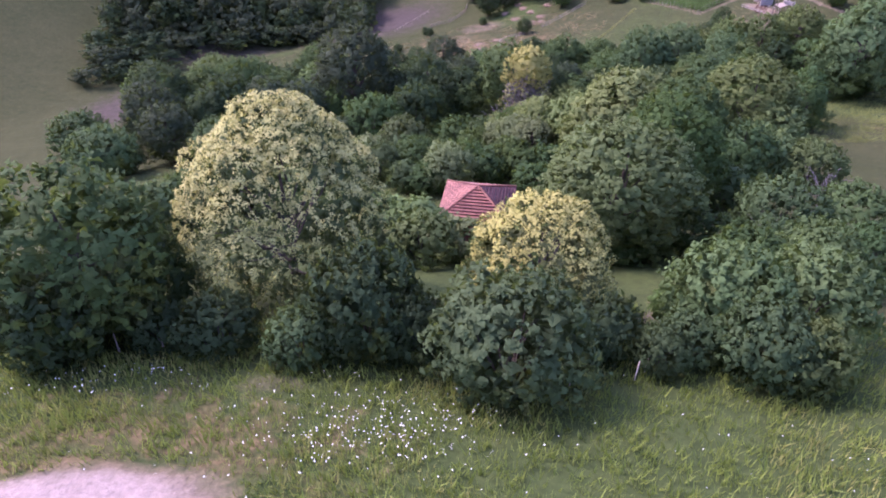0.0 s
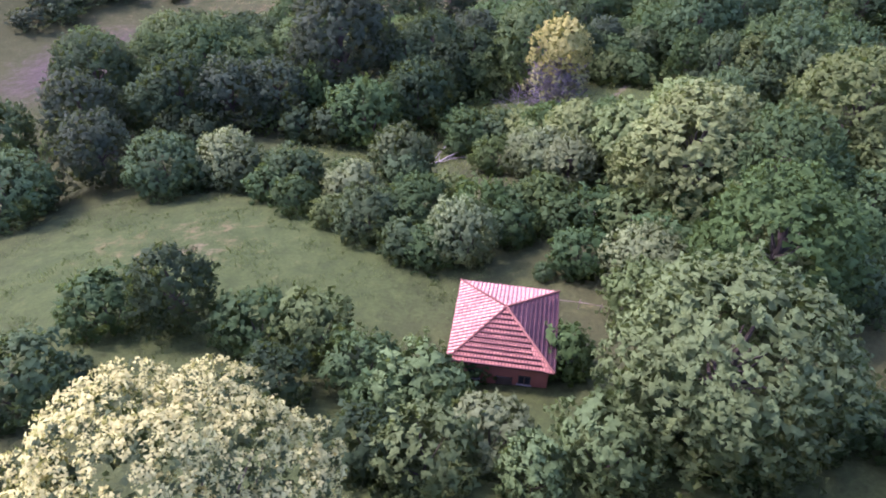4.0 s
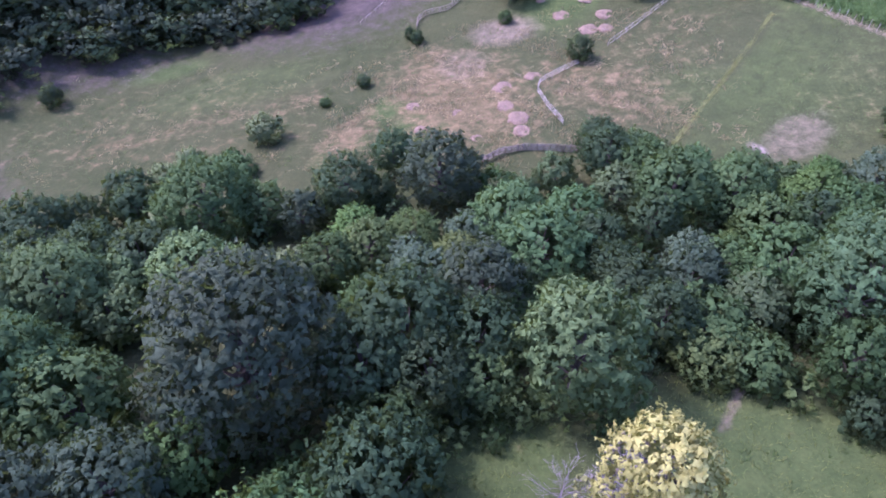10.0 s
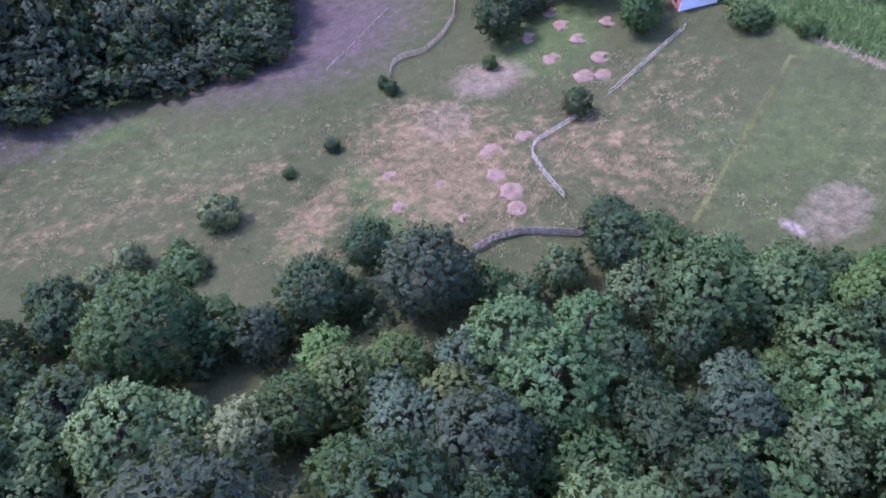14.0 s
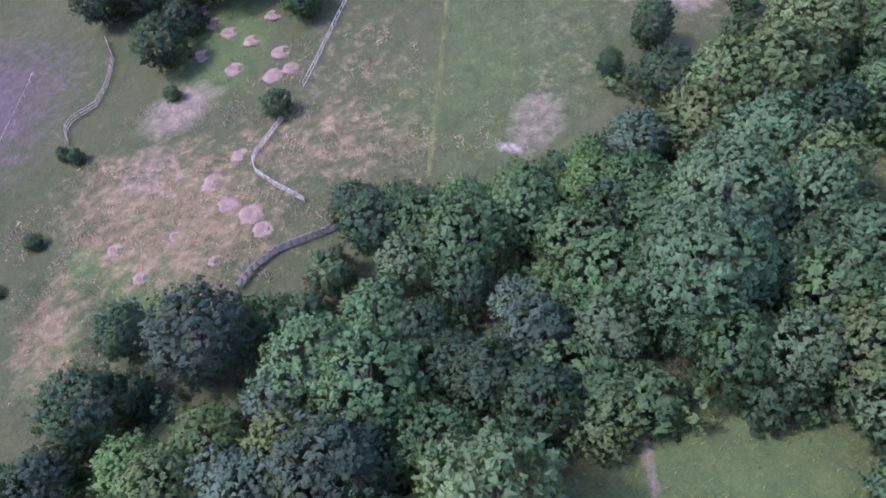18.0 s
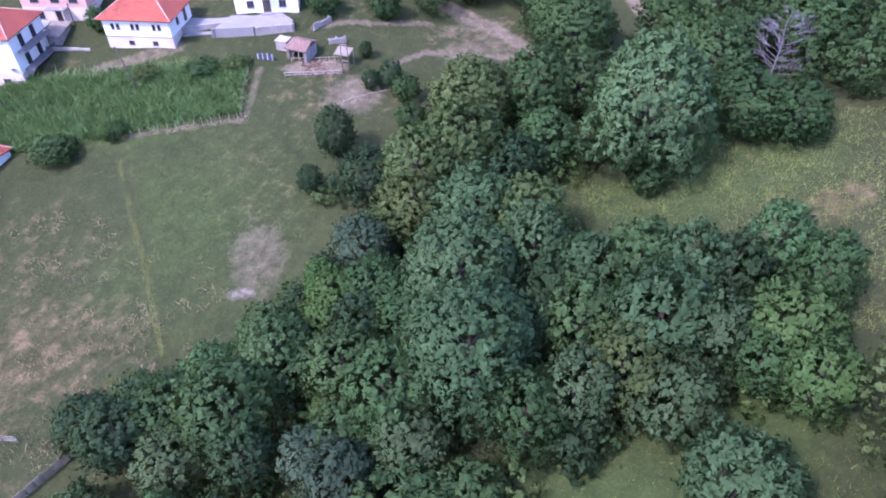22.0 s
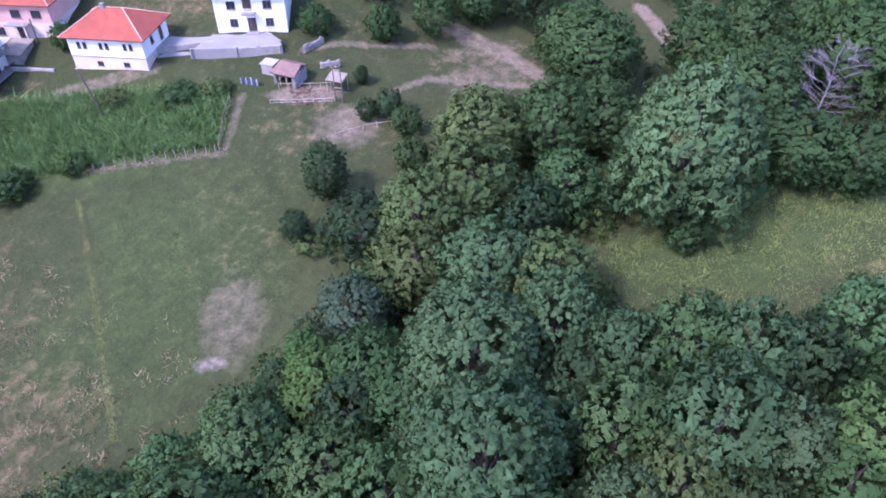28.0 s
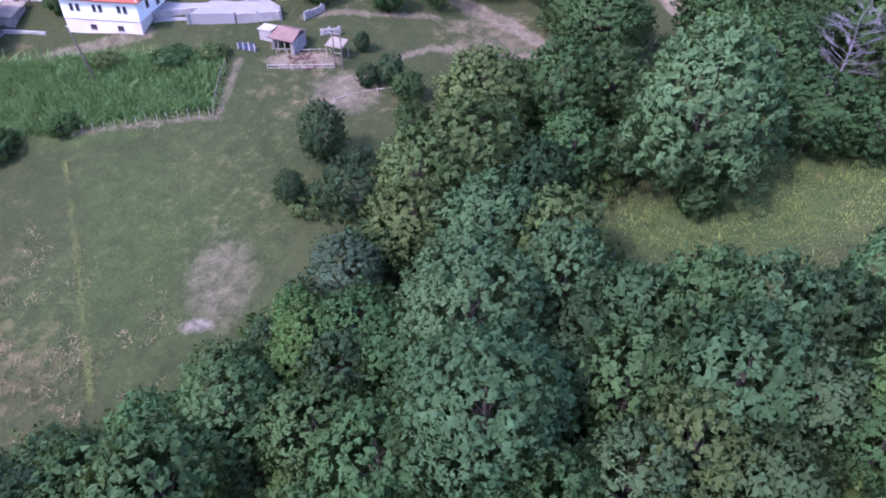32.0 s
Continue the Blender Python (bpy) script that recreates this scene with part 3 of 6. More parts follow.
plant("round", 115.0, 124.5, 7.0, 3.8, "green")
plant("bush", 101.7, 134.2, 5.5, 2.7, "green")
plant("round", 113.1, 88.9, 10.5, 5.2, "green")
plant("round", 115.9, 82.9, 10.7, 5.3, "green")
plant("round", 109.9, 77.6, 9.3, 4.6, "green")
plant("round", 101.4, 79.9, 10.9, 5.4, "green")
plant("round", 115.0, 68.4, 11.4, 5.7, "green")
plant("round", 125.9, 75.5, 9.6, 4.8, "green")
plant("round", 109.6, 84.9, 8.5, 4.2, "green")
plant("bush", 84.2, 126.4, 3.1, 1.6, "dark")
plant("bush", 86.4, 124.1, 4.0, 2.0, "dark")
plant("bush", 90.6, 131.4, 2.8, 1.1, "dark")
plant("bush", 84.4, 120.3, 3.7, 2.3, "green")
plant("bush", 78.3, 116.0, 4.0, 2.5, "green")
plant("bush", 76.0, 174.6, 4.0, 2.0, "green")
plant("round", -51.3, 72.8, 14.6, 6.7, "dark")
plant("round", -47.9, 60.8, 12.3, 5.6, "dusk")
plant("round", -41.5, 50.0, 9.7, 4.9, "dusk")
plant("round", -60.1, 89.2, 11.9, 5.9, "bright")
plant("round", -27.9, -0.7, 6.5, 3.3, "dark")
plant("bush", -21.5, -10.9, 5.4, 3.0, "dark")
plant("bush", -22.4, -15.0, 6.3, 3.5, "dark")
plant("bush", -16.8, -13.9, 3.3, 2.1, "dark")
plant("bush", -7.8, -15.6, 3.7, 2.3, "grey")
plant("bush", 2.3, -14.3, 3.7, 2.0, "dark")
plant("bush", 7.2, -15.5, 4.2, 2.3, "grey")
plant("bush", 15.6, -14.8, 3.5, 2.2, "grey")
plant("bush", 21.3, -17.3, 4.1, 2.6, "olive")
plant("bush", 16.3, -9.3, 2.4, 1.7, "lime")
plant("round", 87.6, 89.9, 7.2, 3.6, "green")
plant("bush", 78.8, 148.1, 1.6, 2.3, "olive")
plant("bush", 75.3, 152.2, 1.7, 2.8, "green")
plant("bush", 70.7, 159.5, 1.5, 2.2, "olive")
plant("bush", 97.2, 143.6, 4.4, 2.8, "green")
plant("bush", 41.2, 32.2, 6.9, 4.7, "sage")
plant("bush", 46.6, 29.7, 5.9, 4.0, "sage")
plant("bush", 34.5, 26.8, 6.0, 4.0, "green")
plant("bush", 32.2, 8.6, 6.3, 4.3, "grey")
plant("bush", 39.4, 8.4, 5.5, 3.7, "pale")
plant("bush", 24.1, -3.3, 5.2, 3.5, "green")
plant("bush", 28.9, -3.7, 5.8, 3.9, "sage")
plant("bush", 34.6, -1.4, 4.7, 3.1, "pale")
plant("round", 30.6, 34.9, 13.0, 6.5, "green")
plant("round", 47.3, 51.6, 14.5, 7.3, "olive")
plant("bush", -27.7, 9.5, 5.1, 3.5, "grey")
plant("bush", -27.7, 2.6, 4.2, 2.8, "green")
plant("round", 16.7, 8.5, 13.2, 7.3, "sage")
plant("round", 25.1, 21.6, 13.3, 6.3, "bright")
plant("round", -20.4, 18.3, 8.3, 3.3, "dark")
plant("bush", -26.4, 18.6, 4.7, 3.2, "green")
plant("bush", -14.4, 16.6, 4.6, 3.1, "green")
plant("bush", -10.2, 16.4, 5.0, 3.3, "olive")
plant("bush", -11.5, 10.6, 4.1, 2.8, "dark")
plant("bush", -6.0, 12.3, 4.6, 3.1, "pale")
plant("bush", -2.0, 10.3, 5.1, 3.4, "sage")
plant("bush", 2.0, 15.1, 3.2, 2.2, "pale")
plant("bush", 8.5, 15.1, 4.2, 2.3, "bright")
plant("bush", -1.4, 4.2, 4.7, 3.2, "sage")
plant("bush", 2.6, 6.4, 4.2, 2.8, "silver")
plant("bush", 4.9, 3.5, 3.6, 2.4, "sage")
plant("bush", 9.5, 5.1, 4.9, 3.3, "sage")
plant("bush", 13.5, 7.9, 4.9, 3.3, "pale")
plant("bush", -4.8, 5.1, 4.0, 2.7, "dark")
plant("bush", -47.6, 40.8, 7.6, 5.1, "grey")
plant("bush", -46.4, 43.3, 4.8, 3.2, "dark")
plant("bush", -62.8, 63.0, 7.8, 5.3, "grey")
plant("bush", -25.8, 11.1, 1.8, 2.0, "dark")
plant("bush", 32.3, 20.7, 4.5, 3.1, "grey")
plant("bush", 26.9, 5.9, 3.5, 2.3, "green")
plant("round", 37.4, 30.2, 8.6, 4.5, "pale")
plant("round", 48.9, 46.2, 8.7, 4.6, "sunny")
plant("bush", 22.9, 7.2, 4.4, 3.0, "green")
plant("bush", 17.0, 5.3, 4.6, 3.1, "pale")
plant("bush", -4.1, 9.7, 3.5, 2.4, "pale")
plant("bush", -32.4, 46.5, 6.6, 4.5, "grey")
plant("bush", -25.9, 48.8, 6.1, 4.2, "silver")
plant("bush", -17.2, 45.2, 5.4, 3.7, "grey")
plant("bush", -19.9, 43.2, 3.7, 2.5, "green")
plant("bush", -16.2, 39.7, 3.9, 2.6, "green")
plant("bush", -10.5, 42.5, 4.4, 3.0, "silver")
plant("bush", -7.8, 34.6, 5.3, 3.6, "dusty")
plant("bush", -12.0, 36.7, 3.0, 2.0, "olive")
plant("bush", -5.2, 50.0, 6.8, 4.1, "dusty")
plant("bush", -3.1, 36.6, 5.5, 3.7, "green")
plant("bush", 0.4, 40.9, 4.0, 2.7, "olive")
plant("bush", 3.3, 36.5, 5.1, 3.5, "bright")
plant("bush", 10.1, 37.7, 4.7, 3.1, "bright")
plant("bush", 6.9, 37.2, 4.1, 2.8, "green")
plant("bush", -4.0, 33.4, 4.2, 2.8, "green")
plant("bush", 1.3, 30.8, 6.3, 3.6, "silver")
plant("bush", 6.3, 33.6, 4.2, 2.8, "green")
plant("bush", 11.1, 34.7, 3.9, 2.7, "green")
plant("bush", 14.4, 35.2, 4.3, 2.9, "green")
plant("bush", -4.1, 30.6, 3.7, 2.5, "grey")
plant("bush", 12.0, 28.4, 4.2, 2.8, "green")
plant("bush", -1.7, 29.7, 3.7, 2.5, "green")
plant("bush", 17.3, 25.9, 5.7, 3.9, "silver")
plant("bush", 17.9, 33.6, 4.8, 3.3, "olive")
plant("bush", 19.4, 30.1, 4.3, 2.9, "pale")
plant("bush", 15.8, 21.5, 4.8, 3.2, "olive")
plant("bush", 25.7, 24.0, 6.3, 4.2, "sunny")
plant("bush", 23.0, 24.9, 4.2, 2.8, "pale")
plant("bush", 21.2, 28.8, 3.9, 2.6, "pale")
plant("bush", 26.1, 28.4, 4.1, 2.8, "sunny")
plant("bush", 31.7, 30.9, 4.3, 2.9, "pale")
plant("bush", 8.8, 27.2, 1.6, 1.1, "grey")
plant("willow", 9.7, 49.9, 5.8, 3.0, "silver")
plant("willow", 13.6, 44.9, 6.3, 3.3, "silver")
plant("bush", 11.0, 61.0, 4.9, 3.3, "sunny")
plant("bush", 5.7, 51.8, 4.4, 3.0, "bright")
plant("bush", 3.3, 61.9, 5.2, 3.5, "green")
plant("bush", 6.2, 60.6, 4.1, 2.8, "grey")
plant("willow", 24.6, 39.0, 13.5, 7.2, "sunny")
plant("bush", 24.2, 33.8, 4.5, 3.0, "green")
plant("bush", 19.5, 39.6, 3.4, 2.3, "dark")
plant("bush", 35.0, 36.2, 4.3, 2.9, "bright")
plant("bush", -24.4, 21.2, 2.7, 2.4, "dark")
plant("willow", 15.1, 50.9, 8.4, 4.2, "sunny")
plant("willow", 20.3, 47.6, 9.0, 4.5, "sunny")
plant("willow", 26.7, 51.3, 10.4, 4.7, "sunny")
plant("willow", 34.5, 55.1, 8.3, 3.8, "sunny")
plant("willow", 26.7, 45.9, 9.0, 4.5, "sunny")
plant("willow", 11.3, 47.7, 6.5, 3.4, "silver")
plant("bush", 13.6, 56.7, 6.3, 4.8, "bright")
plant("bush", 20.5, 55.5, 6.2, 4.2, "green")
plant("bush", 17.4, 56.2, 3.8, 2.6, "green")
plant("bush", 10.6, 54.5, 4.8, 3.2, "sunny")
plant("bush", 7.0, 62.8, 4.7, 3.1, "grey")
plant("bush", 1.4, 65.4, 4.4, 3.0, "green")
plant("bush", 9.9, 63.6, 4.7, 3.2, "grey")
plant("bush", -4.2, 70.7, 9.8, 5.6, "dark")
plant("bush", -11.4, 64.9, 8.6, 5.5, "green")
plant("bush", -19.9, 73.6, 7.7, 4.2, "bright")
plant("bush", -15.7, 63.5, 5.1, 3.5, "dark")
plant("bush", -20.6, 63.9, 4.3, 2.9, "dark")
plant("bush", -7.5, 66.2, 4.5, 3.0, "green")
plant("bush", -7.3, 63.2, 2.0, 1.8, "grey")
plant("bush", -9.2, 57.1, 1.0, 1.4, "green")
plant("round", -36.8, 66.8, 11.8, 5.8, "dark")
plant("round", -40.7, 65.7, 9.4, 4.6, "dark")
plant("round", -30.6, 67.5, 11.2, 5.2, "dusk")
plant("round", -24.4, 69.7, 10.2, 4.8, "dusk")
plant("bush", -36.8, 62.0, 5.4, 3.7, "dark")
plant("bush", -33.0, 60.6, 4.5, 3.1, "dark")
plant("round", -45.1, 79.4, 12.4, 6.1, "green")
plant("round", -37.2, 79.6, 13.1, 6.7, "pale")
plant("round", -30.5, 77.5, 10.9, 5.6, "green")
plant("round", -45.1, 89.4, 13.1, 6.7, "sage")
plant("round", -38.5, 92.2, 11.9, 6.1, "sage")
plant("bush", 37.9, 64.8, 7.5, 4.5, "grey")
plant("bush", 44.6, 71.1, 7.1, 4.3, "grey")
plant("bush", -28.9, 50.4, 4.5, 3.1, "grey")
plant("bush", -23.2, 46.8, 4.9, 3.3, "dusty")
plant("bush", -18.4, 47.7, 4.0, 2.7, "grey")
plant("bush", -29.3, 46.9, 4.0, 2.7, "grey")
plant("bush", -11.8, 46.1, 3.6, 2.4, "green")
plant("bush", -5.0, 46.9, 4.3, 2.9, "grey")
plant("bush", 1.4, 59.2, 2.9, 1.9, "green")
plant("round", -16.3, 81.5, 18.5, 8.3, "dusk")
plant("round", 13.0, 81.5, 15.2, 6.0, "sage")
plant("round", 41.0, 88.5, 15.0, 6.6, "grey")
plant("round", -48.3, 105.8, 9.8, 5.0, "dark")
plant("round", -39.1, 100.1, 8.8, 4.7, "dark")
plant("round", -32.5, 99.1, 8.7, 4.7, "dark")
plant("round", -45.6, 99.2, 8.8, 4.7, "dark")
plant("round", -6.4, 82.2, 10.5, 4.9, "dark")
plant("round", -2.4, 86.3, 12.2, 5.7, "dark")
plant("round", 4.9, 92.5, 10.5, 4.9, "dusk")
plant("round", -0.2, 81.2, 9.2, 4.3, "dark")
plant("round", 4.5, 85.0, 9.6, 4.5, "dark")
plant("round", 4.4, 81.3, 7.0, 3.8, "green")
plant("bush", -3.6, 75.4, 6.9, 4.3, "green")
plant("bush", -21.5, 71.6, 5.4, 3.4, "bright")
plant("bush", -10.2, 70.9, 5.1, 3.2, "green")
plant("bush", 1.8, 80.5, 5.0, 3.1, "dark")
plant("bush", -25.6, 70.2, 4.6, 2.9, "dark")
plant("bush", 26.2, 84.9, 5.1, 4.0, "olive")
plant("bush", 30.9, 83.5, 4.3, 3.5, "green")
plant("round", 22.5, 87.7, 8.6, 4.0, "dark")
plant("round", 32.5, 89.9, 7.1, 3.8, "dusty")
plant("round", 27.1, 94.1, 7.8, 4.0, "dusk")
plant("round", 31.6, 96.5, 6.4, 3.4, "green")
plant("round", 36.5, 94.4, 9.2, 5.0, "green")
plant("round", 45.8, 97.0, 8.8, 4.7, "green")
plant("bush", 39.0, 77.4, 4.3, 2.7, "dark")
plant("bush", -25.7, 131.8, 4.4, 2.9, "silver")
plant("bush", -35.4, 124.3, 3.7, 2.3, "silver")
plant("bush", -38.1, 120.3, 3.6, 2.2, "silver")
plant("bush", -28.4, 122.4, 2.5, 3.1, "green")
plant("round", -27.7, 108.2, 11.4, 6.2, "green")
plant("round", -21.5, 109.6, 6.9, 3.7, "green")
plant("bush", -38.9, 112.4, 5.5, 3.4, "dark")
plant("bush", -44.7, 109.0, 6.3, 3.9, "dark")
plant("bush", -41.5, 116.9, 5.2, 3.3, "dark")
plant("bush", -40.9, 104.6, 5.5, 3.4, "dark")
plant("bush", -34.4, 101.7, 5.3, 3.3, "dark")
plant("bush", -42.2, 102.3, 4.9, 3.1, "dark")
plant("bush", -34.2, 109.4, 3.9, 2.4, "silver")
plant("round", -11.2, 113.4, 7.9, 4.5, "dark")
plant("round", -5.5, 121.1, 6.7, 3.1, "dark")
plant("round", 0.9, 113.4, 10.4, 5.6, "dusk")
plant("round", -9.1, 104.9, 5.9, 3.3, "lime")
plant("round", -7.1, 100.7, 6.9, 3.9, "olive")
plant("round", -2.4, 102.5, 6.5, 3.7, "bright")
plant("round", 4.3, 102.6, 6.3, 3.4, "blue")
plant("round", -2.7, 99.3, 5.8, 3.1, "blue")
plant("round", -1.4, 95.8, 6.8, 3.7, "blue")
plant("round", 8.7, 103.8, 9.1, 4.9, "pale")
plant("round", 16.6, 105.6, 7.0, 3.8, "pale")
plant("round", 11.9, 98.4, 9.6, 5.4, "pale")
plant("bush", 7.8, 113.3, 4.4, 2.8, "green")
plant("bush", 11.0, 112.1, 3.9, 2.4, "grey")
plant("round", 22.5, 116.3, 7.5, 3.8, "dark")
plant("round", 26.9, 113.3, 7.5, 4.0, "green")
plant("bush", 15.8, 114.6, 5.0, 2.8, "grey")
plant("round", 22.7, 109.6, 6.7, 3.6, "dusty")
plant("round", 28.5, 107.4, 10.2, 5.0, "pale")
plant("round", 35.5, 106.8, 8.9, 4.3, "pale")
plant("round", 42.3, 106.2, 6.1, 3.1, "lime")
plant("round", 37.2, 100.4, 8.5, 4.3, "green")
plant("round", 28.4, 98.2, 5.9, 3.2, "blue")
plant("round", 33.7, 92.1, 5.9, 3.2, "pale")
plant("round", -15.8, 96.1, 6.5, 3.7, "silver")
plant("round", -26.1, 96.1, 9.0, 5.1, "sage")
plant("round", -34.3, 95.1, 8.0, 4.5, "sage")
plant("round", -11.5, 98.4, 7.1, 3.8, "green")
plant("round", -22.1, 96.9, 6.6, 3.8, "sage")
plant("round", -6.3, 91.2, 6.6, 3.7, "green")
plant("round", 3.0, 98.9, 6.0, 3.2, "olive")
plant("round", 9.5, 94.8, 6.2, 3.3, "dark")
plant("round", 14.1, 90.1, 6.5, 3.9, "green")
plant("round", 8.8, 91.2, 5.4, 3.2, "green")
plant("round", 23.0, 91.1, 5.5, 4.0, "dark")
plant("round", 19.6, 95.6, 6.7, 3.6, "dark")
plant("round", -33.2, 90.8, 7.1, 4.0, "sage")
plant("round", 19.0, 101.8, 6.5, 3.3, "dark")
plant("round", 44.7, 106.5, 7.4, 3.3, "lime")
plant("round", 47.1, 102.7, 7.9, 4.1, "green")
plant("round", 52.7, 108.0, 7.4, 4.0, "blue")
plant("round", 37.6, 91.7, 5.9, 3.0, "green")
plant("round", 27.2, 87.8, 6.4, 4.9, "green")
plant("round", 20.8, 92.9, 7.4, 4.0, "dark")
plant("round", 68.6, 122.3, 8.0, 2.9, "dark")
plant("round", 61.4, 121.7, 4.3, 1.8, "dark")
plant("round", 62.9, 113.4, 8.2, 4.2, "dark")
plant("round", 46.3, 108.9, 6.9, 2.6, "lime")
plant("round", 37.5, 109.2, 7.9, 4.3, "green")
plant("round", 32.2, 112.6, 6.7, 3.3, "pale")
plant("round", 26.4, 117.0, 6.1, 3.5, "grey")
plant("round", 22.4, 120.7, 5.7, 3.4, "dark")
plant("round", 33.3, 99.3, 5.0, 2.2, "bright")
plant("round", 65.3, 107.4, 10.6, 5.2, "olive")
plant("round", 80.6, 107.5, 11.8, 5.8, "olive")
plant("round", 71.3, 104.5, 11.7, 5.7, "olive")
plant("round", 59.6, 104.9, 9.4, 4.6, "olive")
plant("round", 86.9, 100.6, 11.2, 5.5, "green")
plant("round", 77.5, 95.3, 8.7, 4.3, "green")
plant("round", 71.8, 97.3, 8.5, 4.1, "dark")
plant("round", 90.9, 95.7, 9.6, 4.7, "green")
plant("round", 62.0, 91.3, 10.2, 5.0, "olive")
plant("round", 60.7, 97.2, 11.6, 5.4, "grey")
plant("round", 49.4, 93.6, 14.0, 6.5, "grey")
plant("round", 55.9, 88.4, 12.4, 4.3, "grey")
plant("round", 52.5, 85.2, 9.4, 3.3, "dark")
plant("round", 54.5, 81.8, 11.3, 4.1, "grey")
plant("round", 57.1, 78.0, 12.0, 4.4, "green")
plant("round", 58.0, 73.4, 11.7, 4.2, "grey")
plant("round", 59.3, 69.8, 10.1, 3.7, "dark")
plant("round", 63.3, 66.5, 11.1, 3.7, "pale")
plant("round", 50.0, 74.1, 13.0, 4.9, "grey")
plant("round", 48.5, 80.8, 11.3, 4.1, "green")
plant("round", 46.7, 85.1, 9.7, 3.3, "grey")
plant("round", 50.7, 69.7, 10.6, 3.8, "dusty")
plant("round", 45.0, 75.5, 10.0, 3.8, "olive")
plant("round", 41.4, 78.4, 9.8, 3.7, "dusty")
plant("round", 53.3, 63.8, 10.6, 4.2, "bright")
plant("round", 61.7, 61.9, 9.7, 3.5, "green")
plant("round", 50.0, 65.3, 8.0, 3.2, "green")
plant("round", 41.0, 93.9, 7.0, 3.4, "olive")
plant("round", 49.0, 61.0, 8.7, 3.5, "bright")
plant("round", 38.0, 81.7, 9.7, 3.7, "green")
plant("round", 43.0, 101.9, 7.5, 3.7, "dark")
plant("round", 44.2, 110.5, 4.3, 2.3, "dark")
plant("round", 57.2, 106.6, 6.5, 3.2, "green")

# ---------------------------------------------------------------- building materials


def tile_material():
    """Clay roof tiles: rows along the slope, each tile a little different, with darker weathered ones."""
    m, nt, b = material("clay roof tiles", 0.8)
    tc = nt.nodes.new("ShaderNodeTexCoord")
    br = nd(nt, "ShaderNodeTexBrick", Scale=1.0, Mortar_Size=0.03)
    br.inputs["Brick Width"].default_value = 0.24
    br.inputs["Row Height"].default_value = 0.34
    br.inputs["Color1"].default_value = (0.46, 0.135, 0.075, 1)
    br.inputs["Color2"].default_value = (0.36, 0.10, 0.062, 1)
    br.inputs["Mortar"].default_value = (0.14, 0.045, 0.03, 1)
    nt.links.new(tc.outputs["UV"], br.inputs["Vector"])
    info = nt.nodes.new("ShaderNodeObjectInfo")
    tint = mix(nt, 1.0, br.outputs["Color"], info.outputs["Color"], "MULTIPLY")
    st = ramp(nt, noise_tex(nt, 0.7, 5), ((0.3, (0.72, 0.7, 0.72)), (0.7, (1.12, 1.1, 1.08))))
    nt.links.new(mix(nt, 0.9, tint, st, "MULTIPLY"), b.inputs["Base Color"])
    wv = nd(nt, "ShaderNodeTexWave", Scale=2.1)
    nt.links.new(tc.outputs["UV"], wv.inputs["Vector"])
    bump(nt, b, wv.outputs["Fac"], 0.6, 0.05)
    return m


TILES = tile_material()
WHITE = plain("white plaster", (0.82, 0.785, 0.74), 0.85, 0, 0.9, 0.08, 0.1, 0.01)
BEIGE = plain("worn beige plaster", (0.62, 0.52, 0.47), 0.9, 0, 1.2, 0.16, 0.2, 0.01)
PINK = plain("old pink plaster", (0.60, 0.36, 0.31), 0.9, 0, 1.2, 0.14, 0.2, 0.01)
REDWALL = plain("red brick render", (0.34, 0.13, 0.10), 0.9, 0, 1.5, 0.18, 0.3, 0.02)
CONCRETE = plain("grey concrete", (0.25, 0.23, 0.225), 0.9, 0, 1.0, 0.12, 0.2, 0.02)
STONE = plain("field stone", (0.33, 0.29, 0.27), 0.95, 0, 2.0, 0.3, 0.8, 0.06)
WOOD = plain("weathered wood", (0.26, 0.21, 0.17), 0.9, 0, 3.0, 0.25, 0.4, 0.02)
PALEWOOD = plain("bleached split wood", (0.40, 0.35, 0.30), 0.9, 0, 3.0, 0.22, 0.4, 0.02)
DARKWOOD = plain("dark wet wood", (0.09, 0.07, 0.06), 0.9, 0, 3.0, 0.25, 0.4, 0.02)
FRAME = plain("dark brown window frame", (0.07, 0.05, 0.045), 0.5, 0, 4.0, 0.15, 0.05, 0.005)
METAL = plain("pale sheet metal", (0.55, 0.55, 0.57), 0.45, 0.6, 1.0, 0.1, 0.1, 0.01)
BLUE = plain("faded blue paint", (0.05, 0.07, 0.13), 0.7, 0, 3.0, 0.2, 0.1, 0.01)
STRAW = plain("cut dry grass", (0.165, 0.117, 0.080), 0.95, 0, 2.5, 0.25, 0.9, 0.08)
CAP = plain("pale ridge mortar", (0.58, 0.36, 0.28), 0.85, 0, 3.0, 0.15, 0.2, 0.02)
PETAL = plain("white petals", (0.80, 0.80, 0.74), 0.8, 0, 3.0, 0.1, 0.05, 0.005)
glass_m, glass_nt, glass_b = material("window glass", 0.06)
glass_b.inputs["Base Color"].default_value = (0.03, 0.035, 0.045, 1)
glass_b.inputs["Specular IOR Level"].default_value = 0.6
GLASS = glass_m


def box_bm(bm, x0, y0, z0, x1, y1, z1, bevel=0.0):
    r = bmesh.ops.create_cube(bm, size=1.0)
    bmesh.ops.scale(bm, vec=(x1 - x0, y1 - y0, z1 - z0), verts=r["verts"])
    bmesh.ops.translate(bm, vec=((x0 + x1) / 2, (y0 + y1) / 2, (z0 + z1) / 2), verts=r["verts"])
    if bevel:
        bmesh.ops.bevel(bm, geom=list({e for v in r["verts"] for e in v.link_edges}), offset=bevel, segments=1, affect="EDGES")
    return r["verts"]


